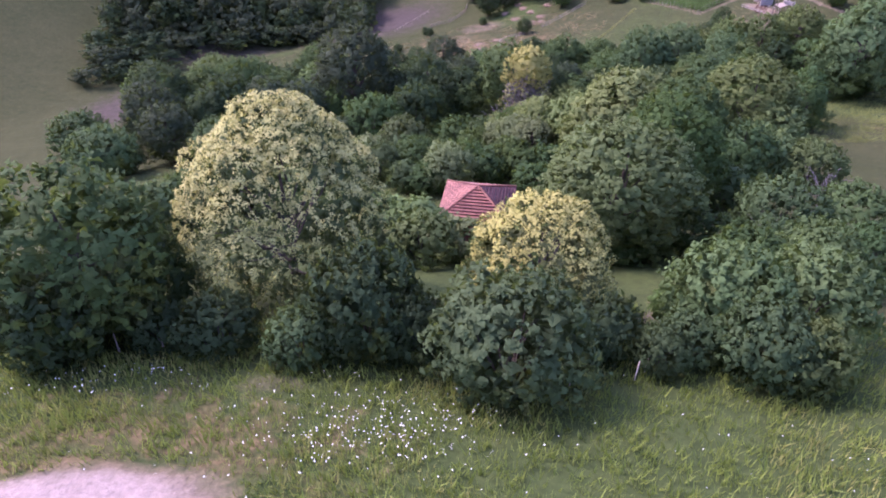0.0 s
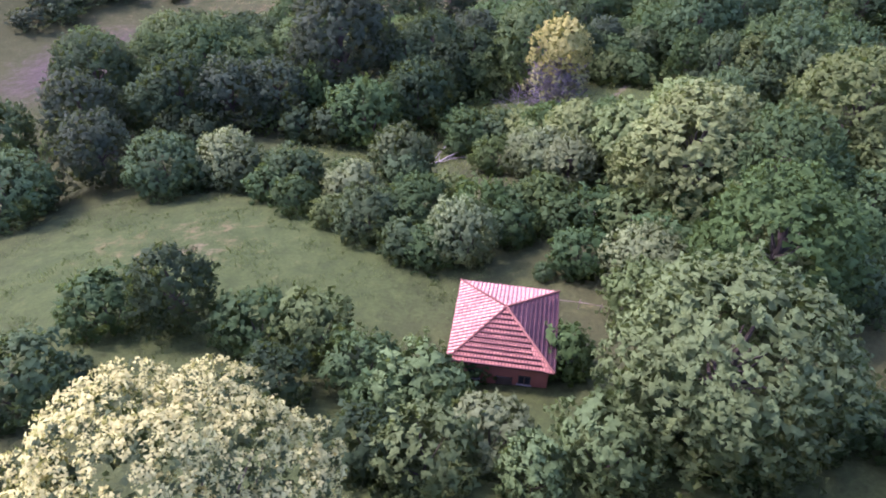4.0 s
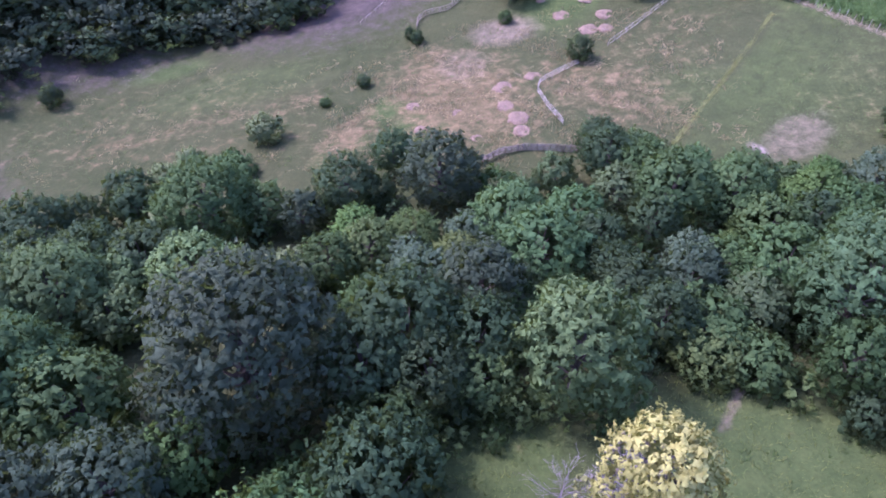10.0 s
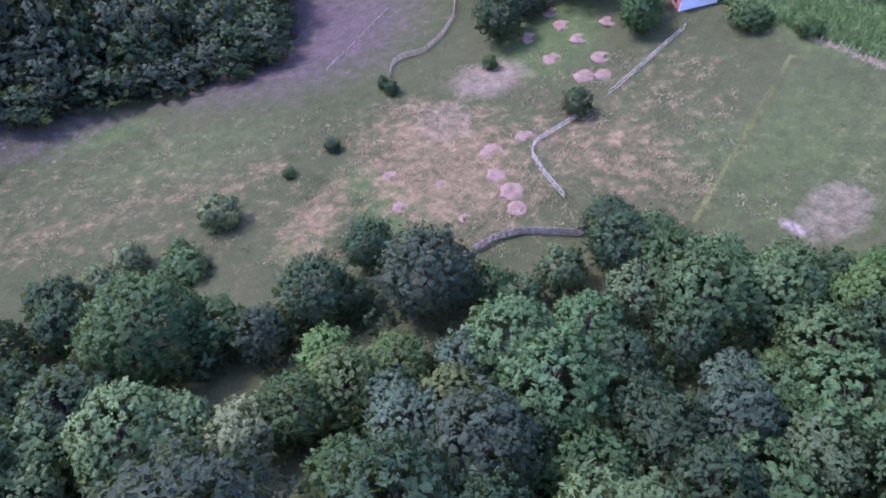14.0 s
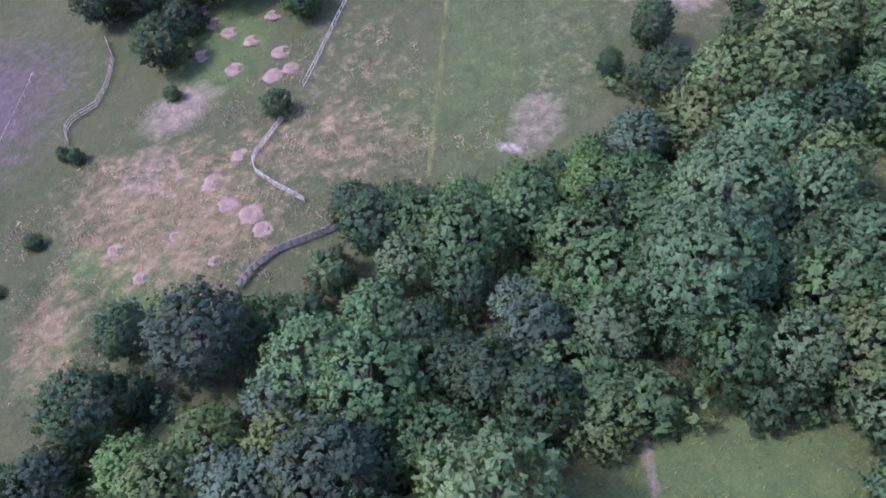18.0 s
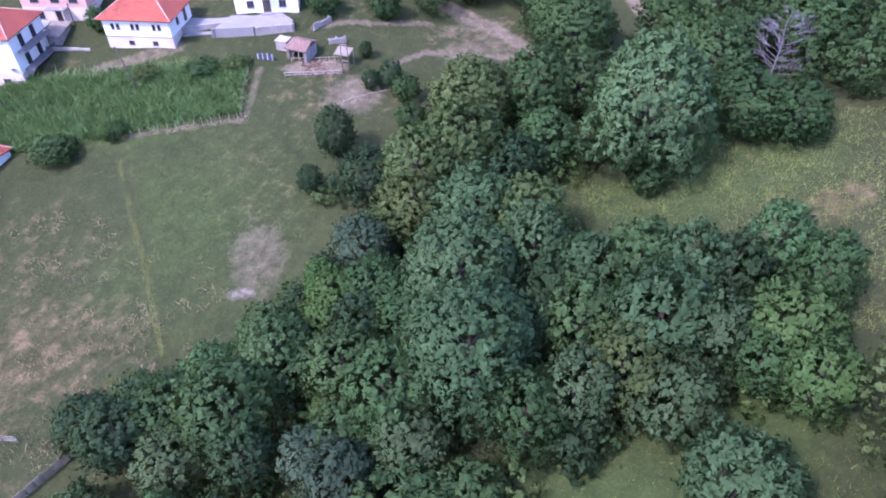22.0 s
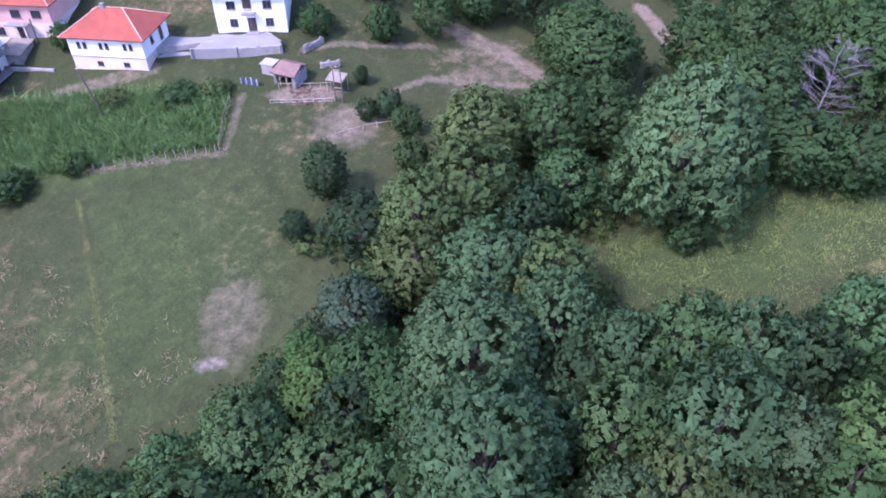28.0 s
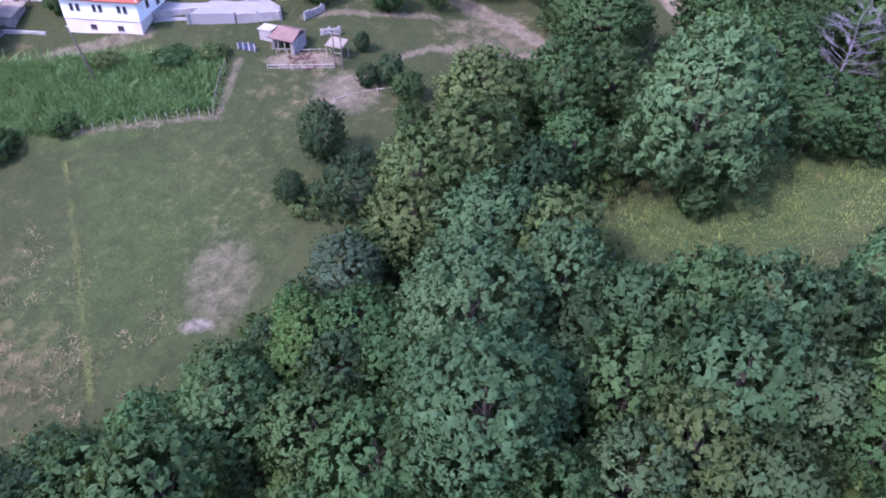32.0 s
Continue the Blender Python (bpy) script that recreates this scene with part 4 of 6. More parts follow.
def box(x0, y0, z0, x1, y1, z1, bevel=0.0):
    bm = bmesh.new()
    box_bm(bm, x0, y0, z0, x1, y1, z1, bevel)
    return bm


def roof_plane(pts, thick=0.12):
    """One slope of a roof, with thickness; u runs along the eave, v up the slope."""
    bm = bmesh.new()
    uv = bm.loops.layers.uv.new("uv")
    top = [bm.verts.new(p) for p in pts]
    low = [bm.verts.new((p[0], p[1], p[2] - thick)) for p in pts]
    f = bm.faces.new(top)
    f.normal_update()
    if f.normal.z < 0:
        f.normal_flip()
    e = (Vector(pts[1]) - Vector(pts[0])).normalized()
    n = f.normal
    s = n.cross(e)
    for l in f.loops:
        l[uv].uv = ((l.vert.co - Vector(pts[0])).dot(e), (l.vert.co - Vector(pts[0])).dot(s))
    bm.faces.new(list(reversed(low)))
    for k in range(len(pts)):
        j = (k + 1) % len(pts)
        bm.faces.new((top[k], low[k], low[j], top[j]))
    return bm


def rod(a, b, r0, r1, sides=6):
    return tube([Vector(a), Vector(b)], [r0, r1], sides)


def rod_part(name, a, b, r0, r1, mat, parent, label="", sides=6):
    return part_mesh(name, mesh_of(name, *rod(a, b, r0, r1, sides), mat, True), parent, label)


def hip_roof(t, w, d, z, rise, over, ridge, tint=(1, 1, 1), cap=None):
    """Four slopes meeting in a ridge of the given length along local x; the thing's own origin is the front left corner."""
    x0, x1, y0, y1 = -over, w + over, -over, d + over
    cx, cy = w / 2, d / 2
    a, b = (cx - ridge / 2, cy, z + rise), (cx + ridge / 2, cy, z + rise)
    c = [(x0, y0, z), (x1, y0, z), (x1, y1, z), (x0, y1, z)]
    lists = [[c[0], c[1], b, a], [c[1], c[2], b], [c[2], c[3], a, b], [c[3], c[0], a]] if ridge > 0.1 else [[c[k], c[(k + 1) % 4], a] for k in range(4)]
    for pts in lists:
        o = part("roof_slope", roof_plane(pts), TILES, t)
        o.color = (*tint, 1)
    caps = [(c[0], a), (c[3], a), (c[1], b), (c[2], b)] + ([(a, b)] if ridge > 0.1 else [])
    for p, q in caps:
        p, q = Vector(p) + Vector((0, 0, 0.04)), Vector(q) + Vector((0, 0, 0.04))
        rod_part("ridge_cap", p, q, 0.085, 0.085, cap or CAP, t, "" if cap else "pale mortared ridge tiles", 6).color = (*tint, 1)


def window(t, x, z, w, h, side="front", W=0.0, leaves=2, sill=True):
    """A window in the front wall (y = 0) or in the wall at x = W: frame, panes and sill, standing a little out of the plaster."""
    n = new("window")
    n.parent = t
    n.empty_display_size = 0.2
    n.matrix_basis = pose(x, 0, z) if side == "front" else pose(W, x, z, 0, 0, 90)
    bm = bmesh.new()
    k = 0.07
    for a in ((0, 0, w, k), (0, h - k, w, h), (0, k, k, h - k), (w - k, k, w, h - k)):
        box_bm(bm, a[0], -0.06, a[1], a[2], 0.05, a[3])
    for i in range(1, leaves):
        box_bm(bm, w * i / leaves - 0.04, -0.05, k, w * i / leaves + 0.04, 0.05, h - k)
    part("window_frame", bm, FRAME, n, "dark brown wooden frame")
    for i in range(leaves):
        part("pane", box(w * i / leaves + 0.05, -0.02, k, w * (i + 1) / leaves - 0.05, 0.02, h - k), GLASS, n)
    if sill:
        part("sill", box(-0.08, -0.14, -0.08, w + 0.08, 0.02, -0.003), CONCRETE, n)


def door(t, x, z, w, h, mat=None):
    part("door", box(x, -0.07, z, x + w, 0.03, z + h, 0.02), mat or DARKWOOD, t, "dark wooden door")
    bm = bmesh.new()
    box_bm(bm, x - 0.1, -0.05, z, x - 0.004, 0.02, z + h + 0.1)
    box_bm(bm, x + w + 0.004, -0.05, z, x + w + 0.1, 0.02, z + h + 0.1)
    part("door_frame", bm, FRAME, t)


def walls(t, w, d, z0, z1, mat, label="", name="wall"):
    part(name, box(0, 0, z0, w, d, z1, 0.02), mat, t, label)


# ---------------------------------------------------------------- the hut with the old red roof
def hut():
    t = thing("hut", 0.25, 13.8, 7.1, "small old hut with a red tiled pyramid roof among bushes", "hut", turn=-9)
    w = d = 7.0
    walls(t, w, d, -1.5, 3.25, REDWALL, "dull red rendered wall")
    door(t, 3.4, -0.4, 1.0, 2.0)
    window(t, 1.2, 1.0, 0.9, 1.0)
    window(t, 4.9, 1.0, 0.9, 1.0)
    half, rise = (w + 0.7) / 2, 2.0
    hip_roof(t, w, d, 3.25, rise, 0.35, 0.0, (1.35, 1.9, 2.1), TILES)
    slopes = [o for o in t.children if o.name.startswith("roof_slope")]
    # sunlight is tinted into the back and left slopes, shade into the right one
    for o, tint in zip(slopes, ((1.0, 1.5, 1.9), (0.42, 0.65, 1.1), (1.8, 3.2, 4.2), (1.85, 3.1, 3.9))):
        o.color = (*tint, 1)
    for side in range(4):
        q = Matrix.Translation((w / 2, d / 2, 3.25)) @ Matrix.Rotation(side * math.pi / 2, 4, "Z")
        rr = random.Random(side + 3)
        if side < 2:
            # bare battens where the tiles have slipped off
            for k in range(11):
                f = k / 11.5
                u = half * (1 - f) - 0.12
                a, c = q @ Vector((-u, -half * (1 - f), 0.06 + rise * f)), q @ Vector((u * rr.uniform(0.8, 1.0), -half * (1 - f), 0.06 + rise * f))
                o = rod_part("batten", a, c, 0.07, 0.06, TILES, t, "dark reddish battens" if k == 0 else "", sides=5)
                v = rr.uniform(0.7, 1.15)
                # right-hand battens carry the darker tint of their shaded slope
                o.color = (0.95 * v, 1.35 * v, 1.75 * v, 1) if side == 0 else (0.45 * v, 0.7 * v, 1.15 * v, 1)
        else:
            for k in range(-12, 13):
                u = k * half / 12.5
                top = abs(u)
                if half - top < 0.25:
                    continue
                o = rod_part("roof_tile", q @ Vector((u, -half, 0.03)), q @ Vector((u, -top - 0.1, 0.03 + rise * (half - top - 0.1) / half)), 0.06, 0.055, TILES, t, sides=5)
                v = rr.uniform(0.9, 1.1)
                # the same sunlit tint as the back and left slopes below
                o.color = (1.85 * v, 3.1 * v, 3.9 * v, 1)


hut()


# ---------------------------------------------------------------- the village
def long_house():
    """White and beige house with three pairs of windows under a broad red hip roof."""
    t = thing("house", 73.4, 170.2, -6.0, "two-storey white house, beige below, with a red hip roof", "house", turn=-68)
    w, d = 11.2, 8.5
    walls(t, w, d, -2.0, 2.3, BEIGE, "worn beige plaster of the ground floor")
    walls(t, w, d, 2.304, 5.3, WHITE, "white plaster of the upper floor", "upper_wall")
    part("ledge", box(-0.06, -0.08, 2.25, w + 0.06, -0.004, 2.38), CONCRETE, t)
    for x in (1.3, 2.2, 4.6, 5.5, 8.2, 9.1):
        window(t, x + 0.04, 3.5, 0.52, 0.95, leaves=1)
    for x in (3.6, 7.6):
        window(t, x, 0.9, 0.9, 0.7)
    window(t, 2.6, 3.4, 0.8, 1.1, "side", w)
    part("side_door", box(w - 0.02, 5.6, 2.6, w + 0.05, 6.6, 4.7), DARKWOOD, t, "dark wooden door")
    hip_roof(t, w, d, 5.3, 2.7, 0.7, 3.6, (1.05, 0.92, 0.95))
    part("chimney", box(4.2, 3.9, 7.2, 4.8, 4.5, 8.6, 0.03), CONCRETE, t)


def white_house():
    t = thing("house", 89.3, 156.4, -3.5, "two-storey white house with an orange hip roof and small balcony", "house", turn=-57.5)
    w, d = 10.6, 8.5
    walls(t, w, d, -2.0, 5.7, WHITE, "clean white plaster")
    for x in (1.9, 7.3):
        window(t, x, 3.6, 1.3, 1.2)
        window(t, x + 0.1, 0.9, 1.2, 1.2)
    door(t, 4.75, 0.1, 1.1, 2.1)
    part("balcony_door", box(4.3, -0.05, 3.3, 5.6, 0.02, 5.3), FRAME, t, "dark balcony door")
    b = new("balcony")
    b.parent = t
    part("slab", box(4.0, -1.1, 2.95, 6.1, -0.004, 3.1), CONCRETE, b)
    for k in range(9):
        part("baluster", box(4.05 + k * 0.245, -1.08, 3.104, 4.1 + k * 0.245, -1.02, 3.9), WHITE, b)
    part("handrail", box(4.0, -1.1, 3.904, 6.1, -1.0, 3.98), WHITE, b)
    part("door_step", box(4.3, -0.9, -0.3, 6.2, -0.004, 0.08), CONCRETE, t)
    hip_roof(t, w, d, 5.7, 2.6, 0.6, 3.2, (1.25, 1.25, 0.95))
    part("gable", roof_plane([(4.0, -0.6, 5.75), (6.4, -0.6, 5.75), (5.2, 2.4, 7.3)]), TILES, t).color = (1.25, 1.25, 0.95, 1)


def pink_house():
    t = thing("house", 72.6, 188.6, -4.6, "old house with faded pink plaster and a red hip roof", "house", turn=-66)
    w, d = 11.5, 9.0
    walls(t, w, d, -2.0, 2.6, BEIGE, "worn beige plaster of the ground floor")
    walls(t, w, d, 2.604, 5.6, PINK, "faded pink plaster", "upper_wall")
    for x in (1.8, 5.4, 8.6):
        window(t, x, 3.4, 1.5, 1.2, leaves=3)
    window(t, 2.2, 0.6, 1.2, 1.2)
    door(t, 5.6, -0.2, 1.2, 2.2)
    part("porch_post", box(7.4, -1.3, -0.4, 7.6, -1.1, 3.0), BEIGE, t)
    part("balcony_slab", box(4.6, -1.4, 2.55, 8.0, -0.004, 2.7), CONCRETE, t)
    hip_roof(t, w, d, 5.6, 2.8, 0.7, 3.6, (1.0, 0.9, 0.95))


def tall_house():
    t = thing("house", 57.4, 186.6, -9.2, "tall three-storey white house with side balconies and red roof", "house", turn=-67)
    w, d = 10.4, 9.5
    walls(t, w, d, -2.0, 2.6, BEIGE, "beige plaster of the basement")
    walls(t, w, d, 2.604, 8.6, WHITE, "white plaster", "upper_wall")
    window(t, 2.0, 6.8, 1.2, 1.2)
    window(t, 2.4, 4.0, 1.2, 1.2)
    window(t, 3.2, 0.9, 1.2, 0.8)
    window(t, 6.8, 0.9, 1.2, 0.8)
    for z in (3.0, 5.9):
        b = new("balcony")
        b.parent = t
        part("slab", box(w + 0.004, 1.0, z - 0.18, w + 1.4, 8.6, z), CONCRETE, b)
        for k in range(20):
            part("baluster", box(w + 1.3, 1.05 + k * 0.395, z + 0.004, w + 1.35, 1.1 + k * 0.395, z + 0.9), FRAME, b)
        part("handrail", box(w + 1.27, 1.0, z + 0.904, w + 1.38, 8.6, z + 0.98), FRAME, b, "dark handrail")
        for y in (2.4, 5.8):
            window(t, y, z + 0.1, 1.1, 2.0, "side", w, sill=False)
    hip_roof(t, w, d, 8.6, 2.8, 0.6, 3.0, (1.1, 0.95, 1.0))
    dish = bmesh.new()
    bmesh.ops.create_cone(dish, cap_ends=False, segments=18, radius1=0.85, radius2=0.12, depth=0.3)
    bmesh.ops.rotate(dish, cent=(0, 0, 0), matrix=Matrix.Rotation(radians(-60), 3, "X"), verts=dish.verts)
    bmesh.ops.translate(dish, vec=(w - 0.1, -0.6, 3.6), verts=dish.verts)
    part("satellite_dish", dish, WHITE, t, "white satellite dish")
    a = thing("annex", 52.6, 196.5, -10.2, "low white annex with a pale sheet metal roof", "shed", turn=-62)
    walls(a, 4.6, 4.4, -1.5, 3.6, WHITE)
    part("roof_sheet", box(-0.35, -0.35, 3.604, 4.95, 4.75, 3.75), METAL, a, "pale grey sheet metal")


def red_cottage():
    t = thing("cottage", 43.2, 176.4, -13.9, "small cottage with red hip roof and white gable wall", "cottage", turn=-87)
    w, d = 9.0, 6.0
    walls(t, w, d, -2.0, 3.2, REDWALL, "red rendered wall")
    part("end_wall", box(w + 0.004, 0.0, -2.0, w + 0.16, d, 3.18), WHITE, t, "white plastered end wall")
    window(t, 6.2, 1.2, 1.4, 1.3)
    window(t, 2.4, 1.2, 1.2, 1.2)
    hip_roof(t, w, d, 3.2, 2.3, 0.5, 3.0, (0.95, 0.8, 0.85))


def slab(name, pts, top, low, mat, t, label=""):
    """A flat-topped block over a ground plan given in world places."""
    o = t.location
    bm = bmesh.new()
    up = [bm.verts.new((x - o.x, y - o.y, top - o.z)) for x, y in pts]
    dn = [bm.verts.new((x - o.x, y - o.y, low - o.z)) for x, y in pts]
    bm.faces.new(up)
    bm.faces.new(list(reversed(dn)))
    for k in range(len(pts)):
        j = (k + 1) % len(pts)
        bm.faces.new((up[k], dn[k], dn[j], up[j]))
    bmesh.ops.recalc_face_normals(bm, faces=bm.faces)
    return part(name, bm, mat, t, label)


def wall_run(name, a, b, width, top, low, mat, t, label=""):
    d = Vector((b[0] - a[0], b[1] - a[1]))
    n = Vector((-d.y, d.x)).normalized() * width / 2
    return slab(name, [(a[0] + n.x, a[1] + n.y), (b[0] + n.x, b[1] + n.y), (b[0] - n.x, b[1] - n.y), (a[0] - n.x, a[1] - n.y)], top, low, mat, t, label)


def terrace():
    t = thing("terrace", 86.0, 152.0, -3.6, "pale concrete house terrace on a grey retaining wall", "terrace")
    slab("paving", [(88.5, 157.0), (92.9, 150.3), (90.6, 145.5), (86.5, 150.5), (83.2, 156.0)], -3.62, -5.6, CONCRETE, t, "pale concrete slab")
    wall_run("retaining_wall", (82.6, 156.1), (86.2, 150.25), 0.35, -3.35, -6.2, CONCRETE, t, "grey rendered retaining wall")
    wall_run("retaining_wall", (86.3, 150.1), (90.3, 145.1), 0.35, -3.45, -6.2, STONE, t, "grey stone retaining wall")
    for k in range(5):
        q = k / 4
        x, y = 82.7 + 7.4 * q, 156.0 - 10.6 * q
        slab("pilaster", [(x - 0.3, y - 0.3), (x + 0.05, y - 0.5), (x + 0.2, y - 0.1), (x - 0.1, y + 0.1)], -3.3, -6.2, CONCRETE, t)
    wall_run("parapet", (92.6, 150.0), (90.8, 145.6), 0.25, -3.1, -5.0, CONCRETE, t)
    y = thing("yard", 83.5, 159.5, -4.2, "pale concrete yard beside the house", "yard")
    slab("paving", [(83.6, 164.6), (88.4, 157.1), (86.9, 155.7), (82.0, 160.7), (80.6, 162.6)], -3.72, -6.0, CONCRETE, y)
    wall_run("yard_wall", (80.4, 162.0), (86.8, 155.3), 0.3, -3.6, -6.2, STONE, y, "grey stone wall of the yard")
    slab("ramp", [(80.3, 160.6), (82.0, 160.2), (86.6, 155.0), (83.3, 156.3)], -4.55, -6.2, CONCRETE, y, "pale concrete ramp")
    s = thing("steps", 72.4, 178.0, -6.2, "flight of grey concrete garden steps", "steps", turn=-68)
    for k in range(7):
        part("step", box(0, k * 0.34, k * 0.17 - 0.6, 1.5, k * 0.34 + 0.36, k * 0.17 + 0.1), CONCRETE, s)
    g = thing("garden_wall", 69.2, 178.4, -6.6, "low grey garden wall along the yard", "wall", turn=-68)
    part("wall_run", box(-7.0, 0.0, -1.2, 6.0, 0.3, 0.9, 0.03), STONE, g)
    o = thing("outbuilding", 68.0, 184.4, -6.3, "low outbuilding with pale sheet metal roof", "shed", turn=-66)
    walls(o, 6.5, 4.0, -1.5, 2.1, STONE)
    part("roof_sheet", roof_plane([(-0.3, -0.4, 2.12), (3.2, -0.4, 2.12), (3.2, 4.3, 2.7), (-0.3, 4.3, 2.7)], 0.06), METAL, o, "pale sheet metal")
    part("roof_sheet", roof_plane([(3.3, -0.4, 2.05), (6.8, -0.4, 2.05), (6.8, 4.3, 2.6), (3.3, 4.3, 2.6)], 0.06), WOOD, o)


long_house()
white_house()
pink_house()
tall_house()
red_cottage()
terrace()


# ---------------------------------------------------------------- the ruined barn
def barn():
    z = gz(84.5, 139.5)
    t = thing("barn", 84.2, 142.2, z, "half-ruined stone barn with sagging clay tile roof", "barn", turn=-86)
    part("back_wall", box(0, 2.8, -1, 3.6, 3.2, 2.3, 0.04), STONE, t)
    part("side_wall", box(0, 0, -1, 0.4, 2.796, 1.9, 0.04), STONE, t)
    part("side_wall", box(3.2, 0, -1, 3.6, 2.796, 1.9, 0.04), STONE, t)
    part("roof_slope", roof_plane([(-0.3, -0.4, 1.95), (3.9, -0.4, 1.95), (3.6, 2.0, 2.75), (0.2, 2.0, 2.85)]), TILES, t, "broken clay tiles").color = (0.72, 1.55, 2.1, 1)
    part("roof_slope", roof_plane([(0.2, 2.004, 2.85), (3.6, 2.004, 2.75), (3.8, 3.6, 2.2), (-0.2, 3.6, 2.2)]), TILES, t).color = (0.7, 1.5, 2.0, 1)
    for x in (0.2, 1.2, 2.3, 3.3):
        rod_part("post", (x, -0.15, -0.6), (x, -0.15, 1.9), 0.08, 0.07, WOOD, t)
    rng = random.Random(5)
    stones = [mesh_of("stone", *tube([Vector((-0.2, 0, 0)), Vector((-0.1, 0, 0)), Vector((0.18, 0.02, 0)), Vector((0.22, 0, 0))], [0.08, 0.16 + 0.02 * k, 0.15, 0.06], 6), STONE) for k in range(3)]
    for (xa, ya), (xb, yb), high in (((90.4, 138.2), (92.3, 136.0), 4), ((92.2, 142.4), (96.0, 141.4), 4)):
        s = thing("stone_wall", xa, ya, gz(xa, ya), "low crumbling stone wall of the ruined barn", "wall", "ruined walls")
        n = int(math.hypot(xb - xa, yb - ya) / 0.36)
        turn = math.degrees(math.atan2(yb - ya, xb - xa))
        for k in range(n):
            x, y = xa + (xb - xa) * k / n, ya + (yb - ya) * k / n
            for j in range(high + (1 if rng.random() < 0.5 else 0)):
                o = part_mesh("stone", rng.choice(stones), s)
                o.matrix_basis = pose(x - xa + rng.uniform(-0.06, 0.06), y - ya + rng.uniform(-0.06, 0.06), gz(x, y) - gz(xa, ya) + 0.1 + j * 0.25, rng.uniform(-20, 20), rng.uniform(-15, 15), turn + rng.uniform(-25, 25))
    e = thing("rubble_heap", 84.6, 136.6, gz(84.6, 136.6), "heap of broken reddish tiles inside the ruin", "rubble")
    chip = mesh_of("tile", *tube([Vector((-0.2, 0, 0)), Vector((0.2, 0, 0.03))], [0.12, 0.11], 5), TILES)
    for k in range(70):
        x, y = 84.6 + rng.gauss(0, 1.0), 136.6 + rng.gauss(0, 1.8)
        o = part_mesh("broken_tile", chip, e)
        o.color = (0.9, 1.6, 1.8, 1)
        o.matrix_basis = pose(x - 84.6, y - 136.6, gz(x, y) - gz(84.6, 136.6) + 0.06, rng.uniform(-30, 30), rng.uniform(-30, 30), rng.uniform(0, 360))
    w = thing("lean_to", 86.3, 134.6, gz(86.3, 134.6), "open lean-to with a weathered board roof on posts", "shed", turn=-84)
    part("roof_sheet", roof_plane([(0, 0, 1.9), (2.6, 0, 1.9), (2.6, 2.0, 2.4), (0, 2.0, 2.4)], 0.08), WOOD, w, "weathered grey boards")
    for p in ((0.1, 0.1), (2.5, 0.1), (0.1, 1.9), (2.5, 1.9)):
        rod_part("post", (*p, -0.5), (*p, 1.85 + 0.24 * p[1] / 1.9), 0.07, 0.06, WOOD, w)
    b = thing("store", 84.9, 144.9, gz(84.9, 144.9), "small pale store box beside the barn", "shed", turn=-80)
    walls(b, 1.9, 1.8, -0.6, 1.5, STONE)
    part("roof_sheet", box(-0.15, -0.15, 1.504, 2.05, 1.95, 1.6), PALEWOOD, b)
    f = thing("board_fence", 81.6, 146.2, gz(81.6, 146.2), "short fence of faded blue boards", "fence", turn=-72)
    for k in range(14):
        part("board", box(k * 0.2, 0, -0.2, k * 0.2 + 0.16, 0.04, 0.9 + 0.1 * ((k * 7) % 3)), BLUE if k % 4 else PALEWOOD, f)
    part("rail", box(0, 0.044, 0.5, 2.8, 0.09, 0.6), WOOD, f)
    c = thing("timber_frame", 85.4, 131.2, gz(85.4, 131.2), "tall weathered timber frame of two posts", "frame", turn=10)
    for y in (0.0, 1.1):
        rod_part("post", (0, y, -0.8), (0, y, 5.2), 0.11, 0.08, DARKWOOD, c)
    for z2 in (2.2, 4.9):
        part("crossbar", box(-0.06, 0.0, z2, 0.06, 1.1, z2 + 0.12), WOOD, c)


barn()


# ---------------------------------------------------------------- fences and poles
def along(pts, step):
    """Places at even steps along a line of points on the land."""
    out, carry = [], 0.0
    for (x0, y0), (x1, y1) in zip(pts, pts[1:]):
        n = math.hypot(x1 - x0, y1 - y0)
        d = carry
        while d < n:
            out.append((x0 + (x1 - x0) * d / n, y0 + (y1 - y0) * d / n))
            d += step
        carry = d - n
    return out


def rail_fence(pts, step, high, mat, label, rails=2, name="fence", lean=5.0, thick=0.05, wattle=0):
    rng = random.Random(round(pts[0][0] * 10))
    x0, y0 = pts[0]
    t = thing(name, x0, y0, gz(x0, y0), label, "fence", "field fences")
    spots = along(pts, step)
    post = mesh_of("post", *tube([Vector((0, 0, -0.4)), Vector((0, 0, high * 0.6)), Vector((0.02, 0, high))], [thick * 1.2, thick, thick * 0.7], 6), mat)
    base = gz(x0, y0)
    for x, y in spots:
        o = part_mesh("post", post, t)
        o.matrix_basis = pose(x - x0, y - y0, gz(x, y) - base, rng.uniform(-lean, lean), rng.uniform(-lean, lean), rng.uniform(0, 360)) @ Matrix.Diagonal((1, 1, rng.uniform(0.85, 1.15), 1))
    for (xa, ya), (xb, yb) in zip(spots, spots[1:]):
        for k in range(rails):
            h = high * (0.9 - 0.75 * k / max(1, rails - 1 or 1)) if rails > 1 else high * 0.8
            rod_part("rail", (xa - x0, ya - y0, gz(xa, ya) - base + h + rng.uniform(-0.05, 0.05)), (xb - x0, yb - y0, gz(xb, yb) - base + h + rng.uniform(-0.05, 0.05)), thick * 0.8, thick * 0.7, mat, t, sides=5)
    return t


